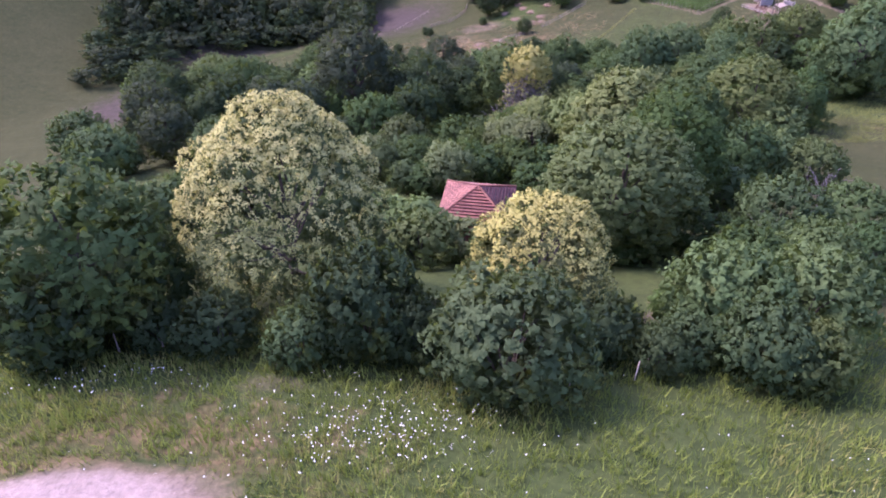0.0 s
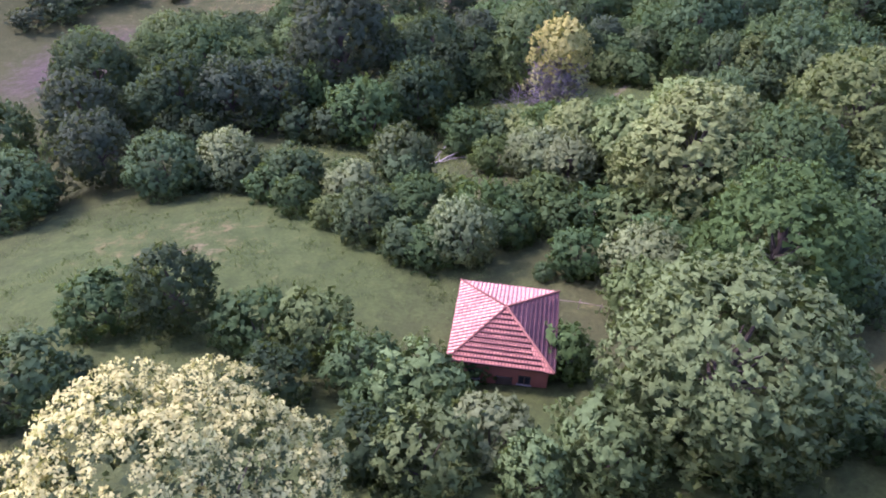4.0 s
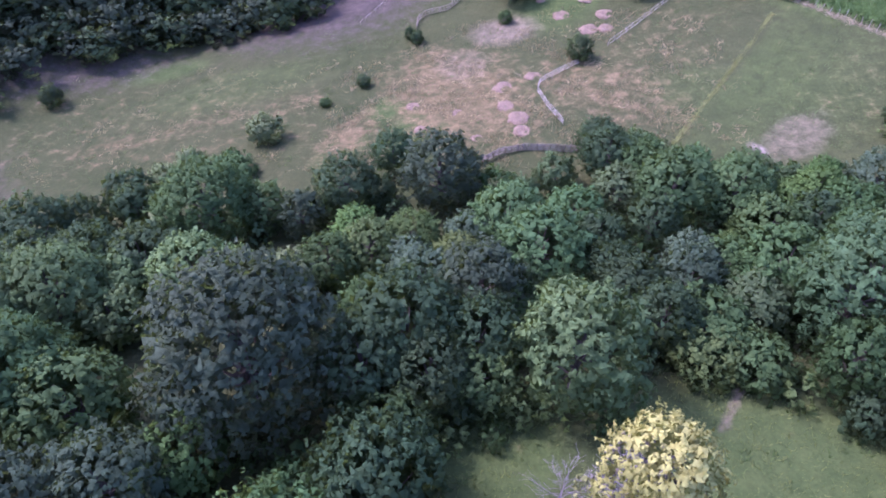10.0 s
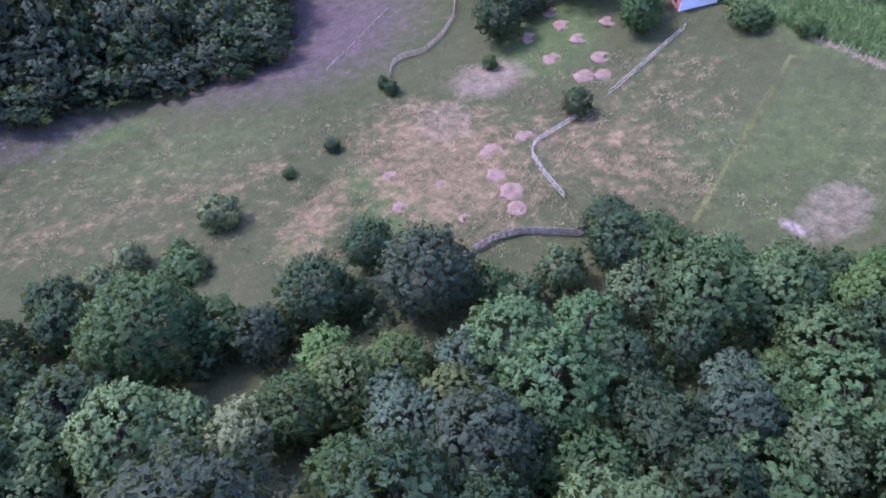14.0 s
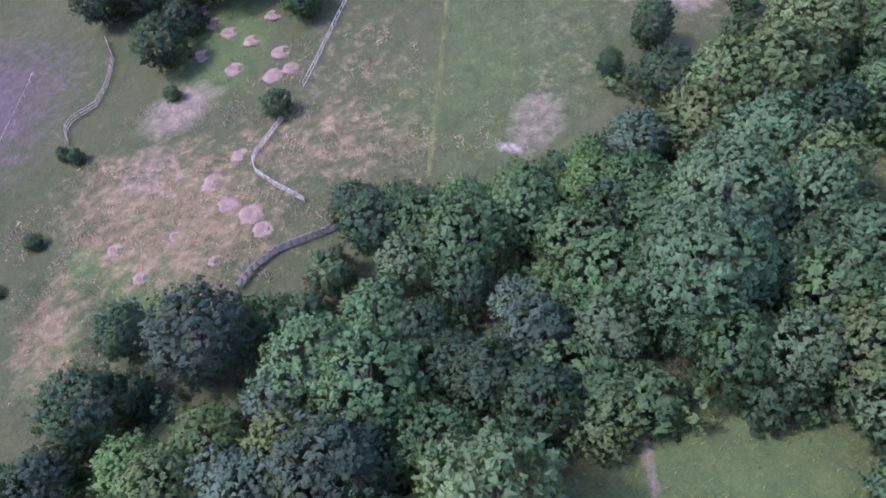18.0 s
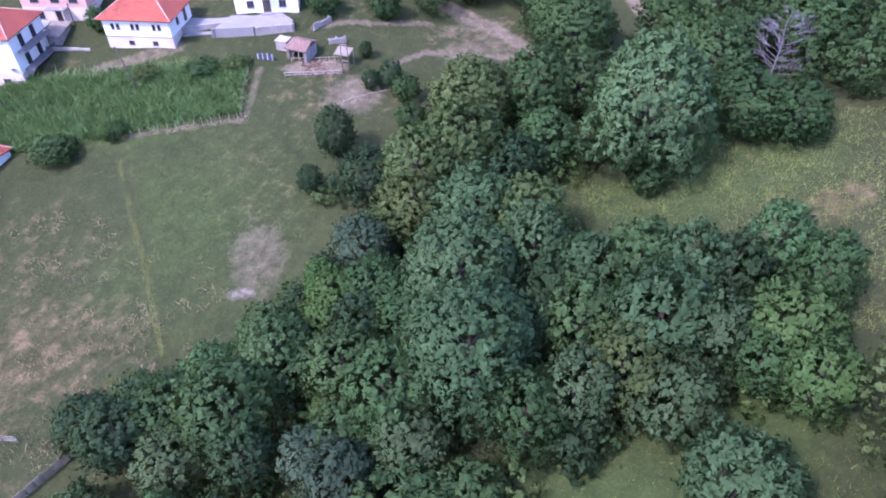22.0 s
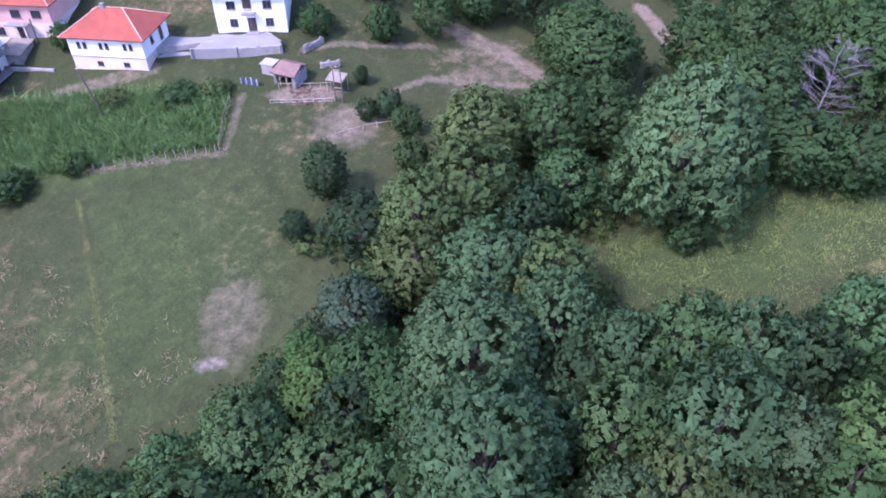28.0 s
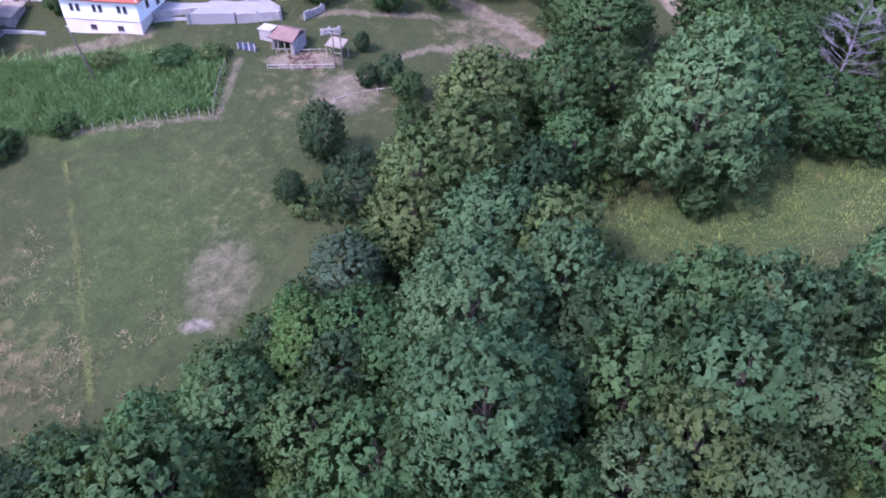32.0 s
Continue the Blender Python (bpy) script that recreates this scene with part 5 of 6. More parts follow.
rail_fence([(43.3, 162.6), (38.8, 158.7), (33.2, 153.6), (28.4, 149.3)], 1.6, 1.0, PALEWOOD, "pale weathered rail fence across the dry meadow")
rail_fence([(24.5, 146.0), (20.2, 143.0), (16.9, 140.6), (16.0, 137.9), (17.0, 133.2), (18.8, 127.7)], 1.4, 1.0, PALEWOOD, "pale weathered rail fence bending through the meadow", 3)
rail_fence([(6.8, 120.8), (9.3, 122.3), (12.7, 122.7), (16.1, 122.1), (19.5, 121.3), (21.3, 122.6)], 0.9, 1.35, WOOD, "grey wooden fence with close rails and dark posts", 6, thick=0.07)
rail_fence([(8.9, 188.0), (8.4, 181.7), (5.6, 175.5), (2.6, 171.6), (-1.4, 171.2), (-3.1, 169.3), (-3.4, 164.8)], 1.5, 1.2, WOOD, "dark grey wooden fence round an overgrown plot", 3, thick=0.07)
rail_fence([(-14.5, 171.0), (-9.0, 181.0), (-4.0, 190.0)], 1.8, 0.9, PALEWOOD, "thin pale wire and stake fence", 1, thick=0.035)
rail_fence([(57.8, 154.6), (63.3, 147.9), (69.0, 139.8)], 1.3, 1.4, PALEWOOD, "row of pale stakes along the garden plot", 0, thick=0.04)
rail_fence([(69.3, 140.0), (75.3, 143.9), (79.0, 145.4)], 1.6, 1.2, WOOD, "stake fence on the garden's end", 2, thick=0.04)
rail_fence([(6.0, 24.0), (11.5, 22.6), (15.0, 21.0)], 1.8, 1.0, WOOD, "low rail fence beside the hut", 1, thick=0.05)
rail_fence([(78.6, 128.0), (82.6, 125.0), (85.5, 121.6)], 2.0, 0.9, PALEWOOD, "broken pale rail fence on bare ground", 1, thick=0.05)


rail_fence([(80.2, 139.9), (82.8, 135.8), (85.5, 131.6)], 1.5, 0.6, PALEWOOD, "low pale rail fence of the barn yard", 2, thick=0.06)
rail_fence([(83.6, 141.0), (86.0, 137.2), (88.4, 133.7)], 1.5, 0.7, PALEWOOD, "low pale rail fence behind the barn yard", 1, thick=0.06)


def pole(x, y, h, lean=0.0):
    t = thing("utility_pole", x, y, gz(x, y), "dark weathered wooden utility pole", "pole", "utility poles")
    rod_part("shaft", (0, 0, -0.8), (lean, 0, h), 0.15, 0.10, DARKWOOD, t, sides=8)
    part("cap", box(lean - 0.12, -0.12, h + 0.004, lean + 0.12, 0.12, h + 0.06), METAL, t)


pole(67.6, 158.7, 8.0, -1.6)
pole(56.5, 176.2, 8.2, -2.2)
pole(75.0, 179.8, 4.0)


def stake(x, y, h, mat=None):
    t = thing("stake", x, y, gz(x, y), "thin pale wooden stake in the tall grass", "stake", "stakes by the trees")
    rod_part("shaft", (0, 0, -0.3), (0.06, 0.02, h), 0.05, 0.035, PALEWOOD, t)


for x, y in ((-19.5, -14.6), (-16.6, -14.8), (7.6, -18.4), (11.6, -17.4), (12.4, -16.6)):
    stake(x, y, 1.5)


# ---------------------------------------------------------------- cut grass heaps
def heap(x, y, r):
    rng = random.Random(round(x * 31 + y))
    t = thing("hay_ring", x, y, gz(x, y), "flat round heap of pinkish dry cut grass", "hay heap", "hay rings of the orchard", rng.uniform(0, 360))
    vs, fs = [(0, 0, 0.02 * r)], []
    n = 18
    for k, (q, z) in enumerate(((0.42, 0.04), (0.76, 0.15), (1.0, 0.04), (1.08, -0.10))):
        for s in range(n):
            a = 2 * math.pi * s / n
            j = rng.uniform(0.82, 1.18) if k else 1
            vs.append((math.cos(a) * r * q * j, math.sin(a) * r * q * j, z * r * rng.uniform(0.7, 1.2)))
    fs += [(0, 1 + s, 1 + (s + 1) % n) for s in range(n)]
    for k in range(3):
        fs += [(1 + k * n + s, 1 + (k + 1) * n + s, 1 + (k + 1) * n + (s + 1) % n, 1 + k * n + (s + 1) % n) for s in range(n)]
    part_mesh("hay", mesh_of("hay", vs, fs, STRAW, True), t)


heap(20.6, 169.6, 1.6)
heap(23.1, 162.0, 1.6)
heap(25.1, 176.1, 1.4)
heap(26.1, 171.4, 1.6)
heap(28.1, 166.4, 1.5)
heap(30.3, 160.0, 1.6)
heap(33.3, 169.3, 1.4)
heap(25.3, 180.9, 1.3)
heap(25.4, 185.6, 1.1)
heap(27.0, 155.8, 1.6)
heap(29.7, 155.3, 1.3)
heap(16.0, 142.6, 1.3)
heap(11.1, 140.0, 1.6)
heap(11.0, 134.5, 1.3)
heap(12.7, 130.6, 1.6)
heap(12.9, 127.2, 1.3)
heap(-3.3, 137.9, 1.1)
heap(-1.8, 130.7, 1.0)
heap(3.7, 134.3, 0.9)
heap(6.3, 126.7, 0.9)


# ---------------------------------------------------------------- dead and half-dead trees
TWIG = plain("purplish bare twigs", (0.22, 0.19, 0.21), 0.95, 0, 2.0, 0.2, 0.3, 0.02)


def bare_tree(x, y, h, r, label, name="dead_tree", mat=None, limbs=16, twigs=5, upright=0.5):
    rng = random.Random(round(x * 13 + y * 7))
    t = thing(name, x, y, gz(x, y), label, "dead tree", turn=rng.uniform(0, 360))
    mat = mat or DEADWOOD
    th = h * 0.0075 + 0.025
    part_mesh("trunk", mesh_of("trunk", *tube([Vector((0, 0, -0.5)), Vector((0.02, 0, h * 0.2)), Vector((h * 0.02, 0, h * 0.5)), Vector((0, h * 0.02, h * 0.8)), Vector((h * 0.03, 0, h))], [th * 1.4, th * 1.1, th * 0.8, th * 0.45, 0.015], 7), mat, True), t)
    for k in range(limbs):
        f = 0.12 + 0.8 * k / limbs
        a = k * 2.4 + rng.uniform(-0.4, 0.4)
        ln = r * (1.15 - 0.75 * f) * rng.uniform(0.8, 1.2)
        s = Vector((h * 0.02 * f, 0, h * f))
        e = s + Vector((math.cos(a) * ln, math.sin(a) * ln, ln * upright * rng.uniform(0.3, 1.2)))
        pieces = [limb(rng, s, e, th * 0.45 * (1.1 - f), 0.012, 0.1, sides=4)]
        for j in range(twigs):
            p = s.lerp(e, rng.uniform(0.35, 1.0))
            q = p + Vector((math.cos(a + rng.uniform(-1.2, 1.2)), math.sin(a + rng.uniform(-1.2, 1.2)), rng.uniform(-0.1, 0.9))) * ln * rng.uniform(0.25, 0.5)
            pieces.append(limb(rng, p, q, th * 0.16, 0.008, 0.12, 4, 3))
        part_mesh("limb", mesh_of("limb", *merge(pieces), mat), t)
    return t


bare_tree(104.3, 72.3, 11.5, 4.2, "tall bare grey dead tree among green woods", mat=TWIG, limbs=34, twigs=12, upright=0.5)
bare_tree(39.4, 15.0, 5.0, 3.0, "bare purplish-grey leafless shrub", "dead_shrub", TWIG, limbs=18, upright=0.9)
bare_tree(28.8, 2.4, 3.2, 2.4, "bare brownish leafless shrub", "dead_shrub", TWIG, limbs=16, upright=0.8)
bare_tree(10.4, 70.6, 5.2, 2.8, "bare purplish-grey leafless shrub", "dead_shrub", TWIG, limbs=20, upright=0.8)
bare_tree(-9.0, 64.6, 2.4, 1.7, "small bare grey leafless shrub", "dead_shrub", TWIG, limbs=14, upright=0.8)
bare_tree(13.6, 67.4, 4.6, 2.8, "bare purplish-grey leafless shrub", "dead_shrub", TWIG, limbs=20, upright=0.8)


def fallen_branch():
    t = thing("fallen_branch", -2.2, 56.0, gz(-2.2, 56.0) + 0.1, "forked grey dead branch lying in the grass", "branch")
    rng = random.Random(4)
    part_mesh("stem", mesh_of("stem", *limb(rng, (-0.6, -0.8, 0.0), (3.2, 1.4, 0.25), 0.16, 0.05, 0.06, sides=6), DEADWOOD), t)
    for k, e in enumerate(((2.0, 2.4, 0.9), (3.6, 0.2, 0.5), (1.0, 1.6, 0.8), (4.2, 2.0, 0.7), (5.0, 1.0, 0.2))):
        part_mesh("fork", mesh_of("fork", *limb(rng, (0.3 + k * 0.45, -0.2 + k * 0.25, 0.1), e, 0.09, 0.02, 0.1, sides=5), DEADWOOD), t)


fallen_branch()


def half_dead_tree():
    """A yellow-flowering crown over bare grey lower boughs."""
    x, y, h = 15.0, 67.4, 15.0
    rng = np.random.default_rng(77)
    rr = random.Random(77)
    t = thing("flowering_tree", x, y, gz(x, y), "yellow-flowering tree with bare purplish lower boughs", "tree", "trees in blossom")
    t.scale = (1.2, 1.2, 1.2)
    lumps = [(0, 0, 11.2, 2.1, 0.9), (1.3, 0.6, 10.5, 1.8, 0.8), (-1.5, 0.4, 10.2, 1.8, 0.8), (0.2, -1.6, 10.0, 1.6, 0.8), (0.4, 1.7, 10.4, 1.7, 0.8), (-2.6, -0.4, 9.0, 1.0, 0.9), (2.5, -0.4, 9.3, 1.0, 0.9), (-1.2, -2.0, 8.9, 0.9, 0.9), (1.6, -1.9, 8.9, 0.9, 0.9)]
    c = part_mesh("crown", crown_mesh("leaves", leaf_cloud(rng, lumps, 9500, (0.13, 0.26)), boughs(rng, lumps[:1], 900, (0.17, 0.34)), lumps), t, "yellow blossom and olive leaves")
    c.color = (0.34, 0.31, 0.10, 1)
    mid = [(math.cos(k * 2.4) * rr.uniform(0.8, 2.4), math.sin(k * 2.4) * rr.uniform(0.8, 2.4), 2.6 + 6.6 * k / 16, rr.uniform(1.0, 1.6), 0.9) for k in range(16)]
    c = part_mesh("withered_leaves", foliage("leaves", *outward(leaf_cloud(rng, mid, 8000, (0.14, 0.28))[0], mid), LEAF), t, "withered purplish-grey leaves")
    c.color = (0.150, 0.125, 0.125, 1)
    low = [(1.9, -2.0, 4.6, 0.8, 0.9), (-1.2, -2.4, 5.2, 0.8, 1.0), (2.9, 0.8, 5.4, 1.0, 0.9), (-3.0, 1.0, 4.4, 0.9, 0.9), (0.4, -2.9, 6.0, 0.7, 1.0), (-2.4, -1.6, 7.4, 0.8, 0.9), (2.4, -1.6, 7.2, 0.8, 0.9), (-0.4, -2.6, 7.6, 0.6, 0.9)]
    c = part_mesh("low_sprays", foliage("leaves", *outward(leaf_cloud(rng, low, 3000, (0.12, 0.24))[0], low), LEAF), t)
    c.color = (0.32, 0.31, 0.13, 1)
    part_mesh("trunk", mesh_of("trunk", *tube([Vector((0, 0, -0.6)), Vector((0.1, 0, 3)), Vector((0, 0.1, 7)), Vector((0, 0, 10.5))], [0.36, 0.27, 0.17, 0.05], 7), DEADWOOD, True), t)
    for k in range(46):
        a = k * 2.4
        z0 = rr.uniform(0.8, 7.0)
        ln = rr.uniform(2.2, 3.6)
        s, e = Vector((0, 0, z0)), Vector((math.cos(a) * ln, math.sin(a) * ln, z0 + rr.uniform(0.6, 2.6)))
        pieces = [limb(rr, s, e, 0.07, 0.015, 0.1, sides=4)]
        for j in range(14):
            p = s.lerp(e, rr.uniform(0.3, 1.0))
            pieces.append(limb(rr, p, p + Vector((rr.uniform(-1, 1), rr.uniform(-1, 1), rr.uniform(-0.3, 1.0))) * rr.uniform(0.6, 1.3), 0.022, 0.008, 0.12, 4, 3))
        part_mesh("bare_bough", mesh_of("bough", *merge(pieces), TWIG), t, "bare purplish-grey bough")


half_dead_tree()


def blossom_tree(x, y, h, r, leaf, bloom, label, seed, share=0.5):
    """A round tree in flower: dark leaves within, blossom over the upper and outer boughs, thinned low down to stand
    for shade.
    """
    rng = np.random.default_rng(seed)
    rr = random.Random(seed)
    t = thing("blossom_tree", x, y, gz(x, y) - 0.05, label, "tree", "trees in blossom")
    n = 60
    lumps = dome(rr, r, 0.03 * h, h, n, 0.12, (0.17, 0.30))
    count = int(330 * r * r)
    c = part_mesh("crown", crown_mesh("leaves", leaf_cloud(rng, lumps, int(count * 0.7 + 7000), (0.14, 0.28)), boughs(rng, lumps, 2500, (0.15, 0.30)), lumps), t, "dull olive-green leaves")
    c.color = (*leaf, 1)
    # the flower heads, each an upright tuft at a twig's end
    ns = int(count * share * 0.9)
    cc, cr = np.array([l[:3] for l in lumps]), np.array([l[3] for l in lumps])
    k = rng.choice(len(lumps), ns, p=cr ** 2 / np.sum(cr ** 2))
    d = rng.normal(size=(ns, 3)) + np.array([0, 0, 0.45])
    d /= np.linalg.norm(d, axis=1)[:, None]
    tip = cc[k] + d * (cr[k] * rng.uniform(1.0, 1.12, ns))[:, None]
    inner = ((tip[:, None, :] - cc[None, :, :]) ** 2).sum(axis=2) < (cr[None, :] * 0.90) ** 2
    # heads thin out downward, so bare leaves stand for the crown's shaded foot
    keep = (rng.random(ns) < np.clip((tip[:, 2] / h - 0.28) * 2.0, 0.07, 1.0)) & ~inner.any(axis=1)
    tip, d = tip[keep], d[keep]
    ns, per = len(tip), 15
    m = np.repeat(np.arange(ns), per)
    e = rng.normal(size=(ns * per, 3)) + d[m] * 0.9 + np.array([0, 0, 0.5])
    e /= np.linalg.norm(e, axis=1)[:, None]
    head = rng.uniform(0.20, 0.42, ns)[m]
    p = tip[m] + e * (head * rng.uniform(0.4, 1.0, ns * per))[:, None]
    s1 = np.cross(e, rng.normal(size=(ns * per, 3)))
    s1 /= np.linalg.norm(s1, axis=1)[:, None]
    s2 = np.cross(e, s1)
    w = (head * rng.uniform(0.32, 0.55, ns * per))[:, None]
    q = np.stack([p - s1 * w * 0.5, p + s1 * w * 0.5, p + s2 * w * 0.8 + e * w * 0.4], 1)
    c = part_mesh("blossom", foliage("blossom", *outward(q.reshape(-1, 3), lumps, 0.5), LEAF), t, "flower clusters")
    c.color = (*bloom, 1)
    part_mesh("trunk", mesh_of("trunk", *tube([Vector((0, 0, -0.8)), Vector((0, 0, 0.2)), Vector((0.1, 0.05, h * 0.3)), Vector((0, 0, h * 0.8))], [0.5, 0.36, 0.26, 0.06], 8), BARK, True), t)
    for k in range(0, n, 4):
        l = lumps[k]
        part_mesh("bough", mesh_of("bough", *limb(rr, (0, 0, max(1.0, l[2] * 0.5)), l[:3], 0.13, 0.03), BARK), t)


blossom_tree(-10.4, -5.4, 15.0, 7.1, (0.058, 0.078, 0.033), (0.42, 0.40, 0.155), "large round tree covered in pale cream blossom", 5, 0.66)
blossom_tree(6.8, -9.3, 9.3, 4.8, (0.100, 0.112, 0.042), (0.42, 0.37, 0.125), "round tree covered in yellow blossom", 6, 0.66)


# ---------------------------------------------------------------- woods and undergrowth
def scatter(rng, n, inside, x0, x1, y0, y1, apart):
    out = []
    for _ in range(n * 30):
        x, y = rng.uniform(x0, x1), rng.uniform(y0, y1)
        if inside(x, y) and all((x - a) ** 2 + (y - b) ** 2 > apart * apart for a, b in out):
            out.append((x, y))
            if len(out) >= n:
                break
    return out


rng_w = random.Random(21)


def track(x, y):
    """True on the bare track that climbs through the hill wood."""
    return bool(strip(np.array([x]), np.array([y]), 132.6, 102.2, 127.3, 97.6, 3.4, 1.0)[0] > 0 or strip(np.array([x]), np.array([y]), 127.3, 97.6, 121.9, 93.6, 3.4, 1.0)[0] > 0)


def turned(n, a):
    """Directions turned about the upright."""
    return np.stack([n[:, 0] * math.cos(a) - n[:, 1] * math.sin(a), n[:, 0] * math.sin(a) + n[:, 1] * math.cos(a), n[:, 2]], 1)


def woods(spots, name, label, high, wide, hues, edge=None):
    """A far wood as one mesh for each colour of its crowns."""
    for k in (1, 2):
        grow("far", k)
        grow("mid", k)
    piles = {h: [] for h in hues}
    for x, y in spots:
        v, n = PLANTS["mid" if 0 < x < 132 else "far", rng_w.choice((1, 2))]
        a, h, r = rng_w.uniform(0, 6.28), rng_w.uniform(*high) / 10 * (edge(x, y) if edge else 1.0), rng_w.uniform(*wide) / 4
        c, s = math.cos(a) * r, math.sin(a) * r
        piles[rng_w.choice(hues)].append((np.stack([v[:, 0] * c - v[:, 1] * s + x, v[:, 0] * s + v[:, 1] * c + y, v[:, 2] * h + gz(x, y)], 1), turned(n, a)))
    for hue, p in piles.items():
        o = tagged(new(name, foliage(name, np.concatenate([q[0] for q in p]), np.concatenate([q[1] for q in p]), LEAF)), label + " with " + WORDS[hue], "woods", kind="stuff")
        o.color = (*HUES[hue], 1)


# the dark wood at the foot of the mountain, and the woods above the far meadow
woods(scatter(rng_w, 185, lambda x, y: y > 165 + (x + 60) * 0.32 + (0 if x > -70 else (-70 - x) * -1.2) and x < -24 + (y - 178) * -0.02 and x > -98 + max(0, 150 - y) * 0.2, -100, -20, 128, 222, 3.9), "mountain_wood", "dense mountain wood", (9, 14), (3.4, 4.8), ("dusk", "dark"), lambda x, y: min(1.0, 0.42 + max(0.0, y - 165 - (x + 60) * 0.32) / 30))
woods(scatter(rng_w, 80, lambda x, y: y < 92 + (x - 112) * 0.30 and not (track(x, y) or math.hypot(x - 103.6, y - 73.0) < 6.0), 99, 185, 48, 120, 4.8), "hill_wood", "dense hill wood", (8, 12), (3.4, 4.8), ("green", "bright", "pale"))
woods(scatter(rng_w, 26, lambda x, y: y > 100 + (x - 112) * 0.6 and math.hypot((x - 103) / 14, (y - 116.5) / 10) > 1, 104, 170, 100, 150, 5.0), "hill_wood", "upper hill wood", (7, 11), (3.2, 4.6), ("green", "dark"))


# the undergrowth that closes the gaps between the trunks
standing = [(o.location.x, o.location.y, o.scale.x * (2.5 if o.name.startswith("bush") else 4.0), o.name.startswith("bush")) for o in list(scene.objects) if o.name.split(".")[0] in ("bush", "broadleaf_tree", "willow_tree") and "valley" in o.get("group", "") + o.get("group", "").replace("slope", "valley")]
rng_u = random.Random(8)
open_ground = ((-20, 28, 14, 13), (44, 128, 14, 13), (10, 142, 26, 18), (78, 74, 14, 12), (26, 64, 9, 9), (-12, 60, 12, 6), (0, -25, 40, 8), (62, 138, 14, 16), (-8, 2, 9, 4), (20, 4, 8, 5))
under = []
for x, y, r, low in standing:
    for k in range(0 if low else (2 if 70 < y < 122 else 1)):
        a, q = rng_u.uniform(0, 6.28), r * rng_u.uniform(0.75, 1.25)
        px, py = x + math.cos(a) * q, y + math.sin(a) * q
        if any(((px - cx) / rx) ** 2 + ((py - cy) / ry) ** 2 < 1 for cx, cy, rx, ry in open_ground) or y > 122:
            continue
        if all((px - c) ** 2 + (py - d) ** 2 > 4.0 for c, d in under):
            under.append((px, py))


def undergrowth():
    """Low shrubs too many and too dense to count, one mesh for each colour."""
    for k in (1, 2, 3):
        grow("shrub", k)
    piles = {h: [] for h in ("green", "dark", "grey", "olive", "bright")}
    for px, py in under:
        v, n = PLANTS["shrub", rng_u.choice((1, 2, 3))]
        a, h, r = rng_u.uniform(0, 6.28), rng_u.uniform(1.8, 3.6) / 4, rng_u.uniform(1.5, 2.6) / 2.5
        c, q = math.cos(a) * r, math.sin(a) * r
        piles[rng_u.choice(tuple(piles))].append((np.stack([v[:, 0] * c - v[:, 1] * q + px, v[:, 0] * q + v[:, 1] * c + py, v[:, 2] * h + gz(px, py) - 0.1], 1), turned(n, a)))
    for hue, p in piles.items():
        o = tagged(new("undergrowth", foliage("undergrowth", np.concatenate([q[0] for q in p]), np.concatenate([q[1] for q in p]), LEAF)), "low undergrowth between the trees with " + WORDS[hue], "undergrowth", kind="stuff")
        o.color = (*HUES[hue], 1)


undergrowth()


def tufts(name, label, rng, spots, high, wide, blades, hue, category="grass", lean=0.35, thin=1.0):
    """Grass and herbs that nobody could count, as one mesh: fans of narrow blades on the land."""
    n = len(spots)
    p = np.repeat(np.array(spots), blades, axis=0)
    m = n * blades
    p = p + rng.normal(size=(m, 2)) * wide
    z = ground_z(p[:, 0], p[:, 1])
    h = rng.uniform(high[0], high[1], m)
    a = rng.uniform(0, 2 * np.pi, m)
    w = h * rng.uniform(0.06, 0.15, m) * thin
    dx, dy = np.cos(a), np.sin(a)
    lx, ly = rng.normal(size=m) * lean * h, rng.normal(size=m) * lean * h
    v = np.empty((m, 3, 3))
    v[:, 0] = np.stack([p[:, 0] - dx * w, p[:, 1] - dy * w, z - 0.05], 1)
    v[:, 1] = np.stack([p[:, 0] + dx * w, p[:, 1] + dy * w, z - 0.05], 1)
    v[:, 2] = np.stack([p[:, 0] + lx, p[:, 1] + ly, z + h], 1)
    o = tagged(new(name, mesh_of(name, v.reshape(-1, 3), np.arange(m * 3).reshape(m, 3), LEAF)), label, category, kind="stuff")
    o.color = (*hue, 1)
    return o


def area(rng, n, x0, x1, y0, y1, keep=None, clump=0.0):
    q = np.stack([rng.uniform(x0, x1, n), rng.uniform(y0, y1, n)], 1)
    if keep is not None:
        q = q[keep(q[:, 0], q[:, 1])]
    return q


g = np.random.default_rng(9)


def patchy(x, y, s=0.35, lo=0.0):
    return np.sin(x * s + np.sin(y * s * 0.7) * 2.1) + np.sin(y * s * 1.1 + np.sin(x * s * 0.8) * 1.7) > lo


bare = lambda x, y: (np.hypot((x + 14.5) / 6.0, (y + 27.5) / 2.6) > 1) & (np.hypot(x / 46, (y + 21) / 17) + 0.2 * np.sin(x * 0.4) * np.sin(y * 0.5) < g.random(len(x)) ** 0.35 * 1.15)
tufts("meadow_grass", "tall lush green meadow grass by the trees", g, area(g, 13500, -46, 44, -40, -7, bare), (0.30, 0.75), 0.26, 6, (0.190, 0.238, 0.052), thin=0.6)
tufts("meadow_grass", "tall yellowish meadow grass by the trees", g, area(g, 6000, -46, 44, -40, -10, lambda x, y: bare(x, y) & patchy(x, y, 0.3, 0.1)), (0.30, 0.75), 0.28, 6, (0.29, 0.29, 0.090), thin=0.5)
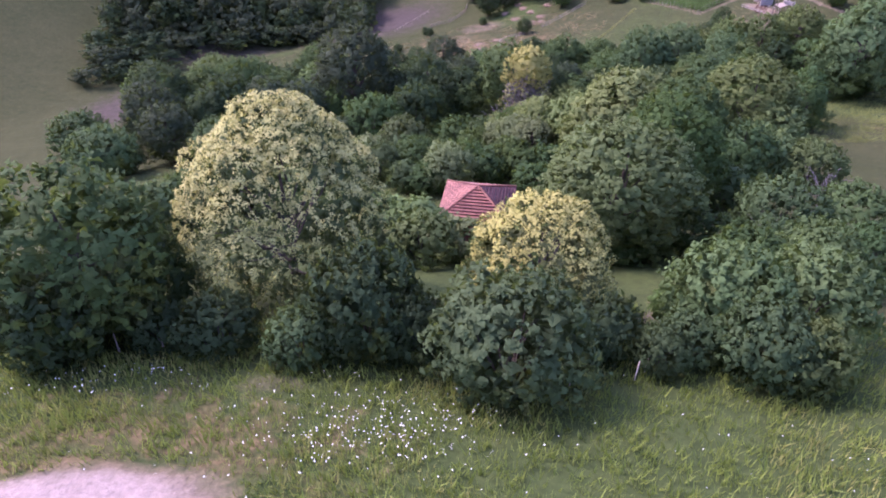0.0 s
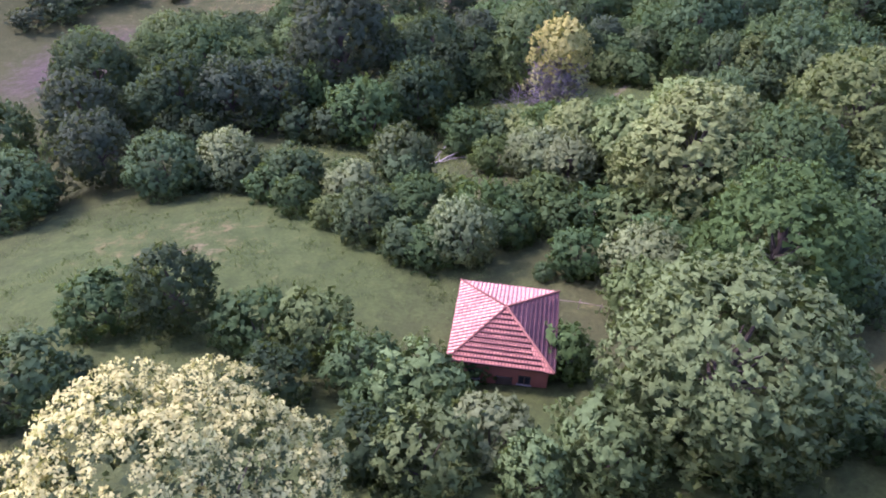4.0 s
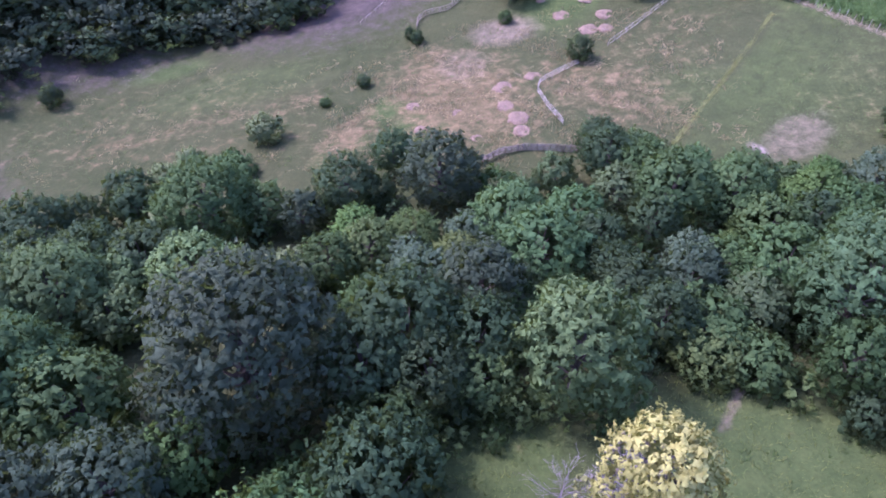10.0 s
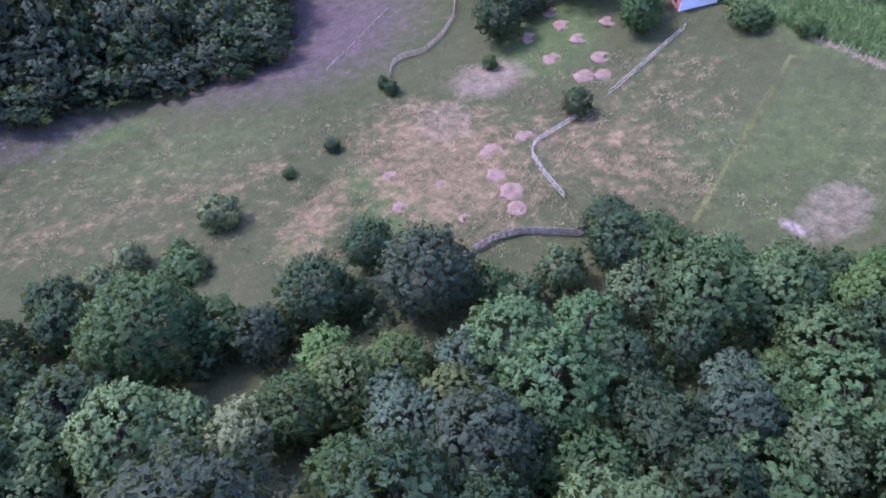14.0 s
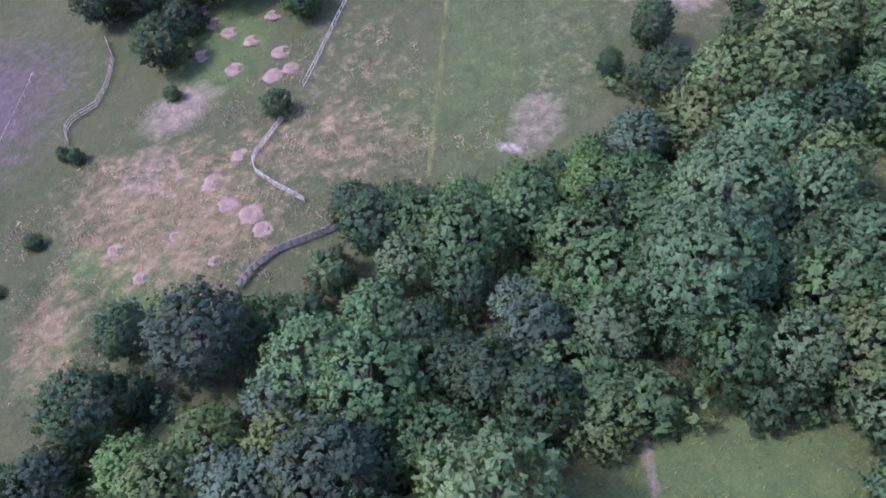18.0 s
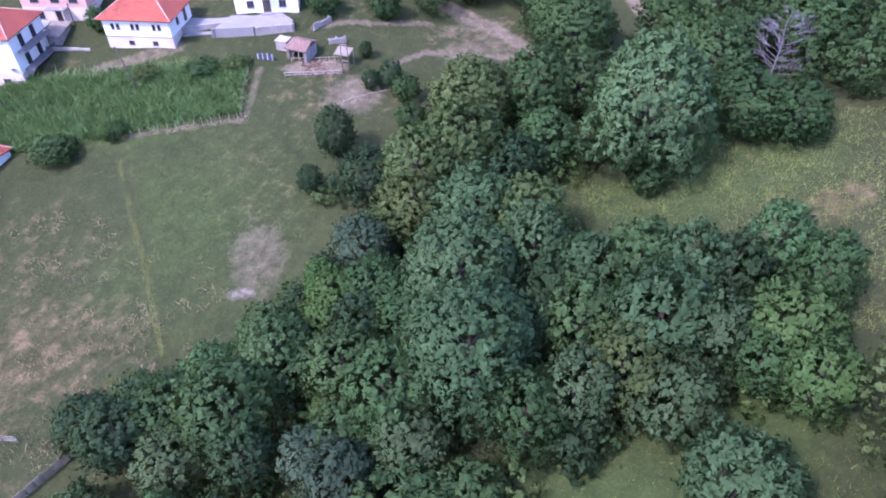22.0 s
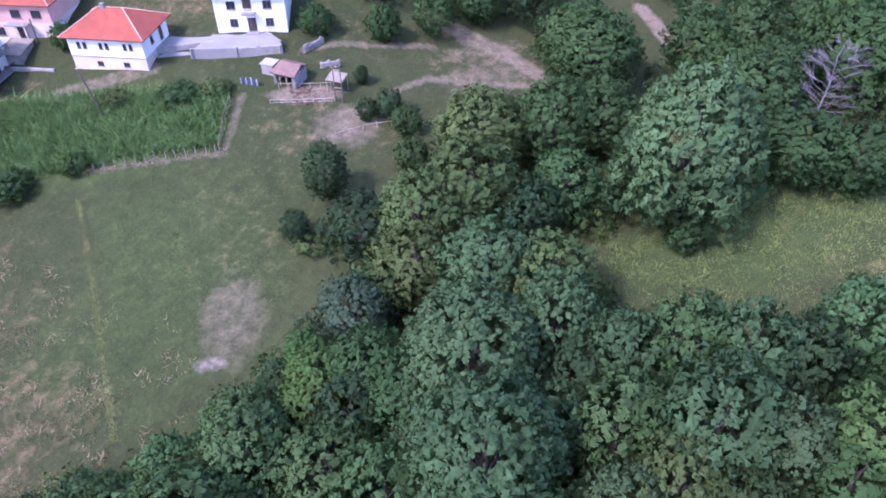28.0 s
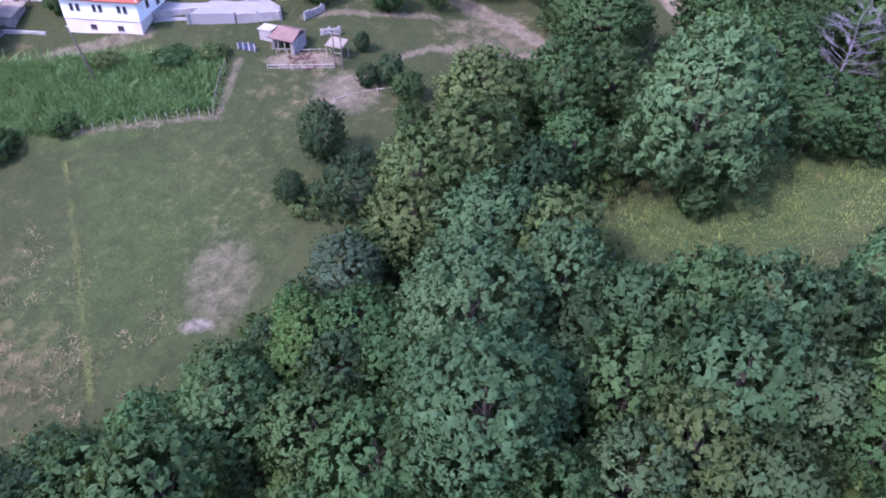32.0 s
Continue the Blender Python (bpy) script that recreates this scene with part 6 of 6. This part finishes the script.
tufts("meadow_grass", "short green grass tussocks of the hut meadow", g, area(g, 3200, -45, 2, 8, 44, lambda x, y: patchy(x, y, 0.5, 0.2)), (0.15, 0.4), 0.3, 5, (0.105, 0.135, 0.05))
tufts("dry_grass", "straw-coloured dry grass of the sloping field", g, area(g, 6500, -20, 40, 120, 165, lambda x, y: patchy(x, y, 0.42, 0.4) & (np.hypot(x - 12, y - 140) < 30)), (0.2, 0.55), 0.3, 4, (0.24, 0.195, 0.115), lean=0.6)
tufts("meadow_grass", "short green grass of the valley fields", g, area(g, 9000, -70, 70, 118, 175, lambda x, y: patchy(x, y, 0.33, -0.3)), (0.12, 0.35), 0.35, 4, (0.085, 0.105, 0.050), lean=0.5)
tufts("meadow_grass", "yellow-green hay meadow between the woods", g, area(g, 11000, 60, 100, 55, 96), (0.15, 0.4), 0.3, 4, (0.235, 0.250, 0.080), lean=0.9)
tufts("meadow_grass", "green grass of the clearing below the woods", g, area(g, 5000, -20, 50, 52, 92), (0.15, 0.45), 0.3, 4, (0.165, 0.185, 0.062), lean=0.6)
tufts("dry_grass", "pale tan tussocks of dry grass standing in the meadow", g, area(g, 2600, -16, 46, 118, 160, lambda x, y: patchy(x, y, 0.6, 0.5)), (0.12, 0.38), 0.28, 9, (0.34, 0.265, 0.155), lean=0.9, thin=1.5)
tufts("dry_grass", "small straw-coloured tussocks of the upper meadow", g, area(g, 1500, -66, -14, 122, 160, lambda x, y: patchy(x, y, 0.5, 0.7)), (0.10, 0.32), 0.3, 8, (0.35, 0.27, 0.16), lean=0.9, thin=1.5)
tufts("meadow_herbs", "dark green herb clumps of the fields", g, area(g, 1900, -60, 64, 118, 165, lambda x, y: patchy(x + 9, y, 0.7, 0.4)), (0.1, 0.28), 0.34, 9, (0.072, 0.112, 0.040), "herbs", lean=1.2, thin=2.0)
tufts("meadow_herbs", "low green herb clumps of the hut meadow", g, area(g, 620, -46, 4, 16, 46, lambda x, y: patchy(x, y, 0.8, 0.2)), (0.12, 0.32), 0.32, 9, (0.075, 0.105, 0.034), "herbs", lean=0.9, thin=2.2)
tufts("meadow_herbs", "low green herb clumps of the clearing", g, area(g, 420, -34, 42, 50, 82, lambda x, y: patchy(x, y, 0.8, 0.2)), (0.2, 0.5), 0.3, 9, (0.070, 0.105, 0.034), "herbs", lean=0.9, thin=2.2)
tufts("boundary_grass", "thin strip of yellowish grass between two fields", g, np.stack([33 + 22 * (q := g.random(2200)) + g.normal(size=2200) * 0.13, 122 + 29 * q + g.normal(size=2200) * 0.13], 1), (0.08, 0.25), 0.16, 4, (0.30, 0.31, 0.12), lean=0.9)


def plot(n, edge):
    """Places inside the garden plot, with a ragged edge."""
    q = area(g, n, 50, 82, 136, 180)
    x, y = q[:, 0], q[:, 1]
    rag = edge + 0.9 * np.sin(x * 0.9 + y * 0.5) + 0.7 * np.sin(y * 1.3 - x * 0.4)
    return q[((x - 57) * 0.80 + (y - 156) * 0.60 > 1.0 + rag * 0.4) & ((x - 70) * -0.55 + (y - 140) * 0.83 > 0.5) & ((x - 66) * 0.86 + (y - 173) * 0.5 < -0.5 - rag)]


tufts("garden_plants", "tall green maize of the garden plot", g, plot(7000, 0.6), (0.5, 1.5), 0.35, 6, (0.110, 0.180, 0.060), "maize", 0.7)
tufts("garden_plants", "low bright green vegetables of the garden plot", g, plot(5000, 0.0), (0.25, 0.8), 0.4, 5, (0.135, 0.205, 0.070), "vegetables", 1.0)
tufts("cut_straw", "pale cut straw lying along the garden edge", g, np.stack([58.4 + 10.9 * (q := g.random(700)) + g.normal(size=700) * 0.35, 154.7 - 15.3 * q + g.normal(size=700) * 0.3], 1), (0.1, 0.3), 0.2, 3, (0.34, 0.28, 0.19), "straw", 1.2)


def flowers(spots, name, label, size):
    n = len(spots)
    z = ground_z(spots[:, 0], spots[:, 1]) + g.uniform(0.45, 0.95, n)
    s = g.uniform(size[0], size[1], n)
    a = g.uniform(0, 2 * np.pi, n)
    v = np.empty((n, 4, 3))
    for k in range(4):
        b = a + k * np.pi / 2
        v[:, k] = np.stack([spots[:, 0] + np.cos(b) * s, spots[:, 1] + np.sin(b) * s, z + g.uniform(-0.03, 0.03, n)], 1)
    tagged(new(name, mesh_of(name, v.reshape(-1, 3), np.arange(n * 4).reshape(n, 4), PETAL)), label, "flowers", kind="stuff")


flowers(np.concatenate([np.stack([-2.6 + g.normal(size=340) * 3.2, -23.0 + g.normal(size=340) * 1.5], 1), np.stack([-17 + g.normal(size=80) * 4.0, -18.6 + g.normal(size=80) * 1.2], 1), area(g, 120, -30, 28, -32, -15)]), "wild_flowers", "white wild flowers in the tall grass", (0.02, 0.05))
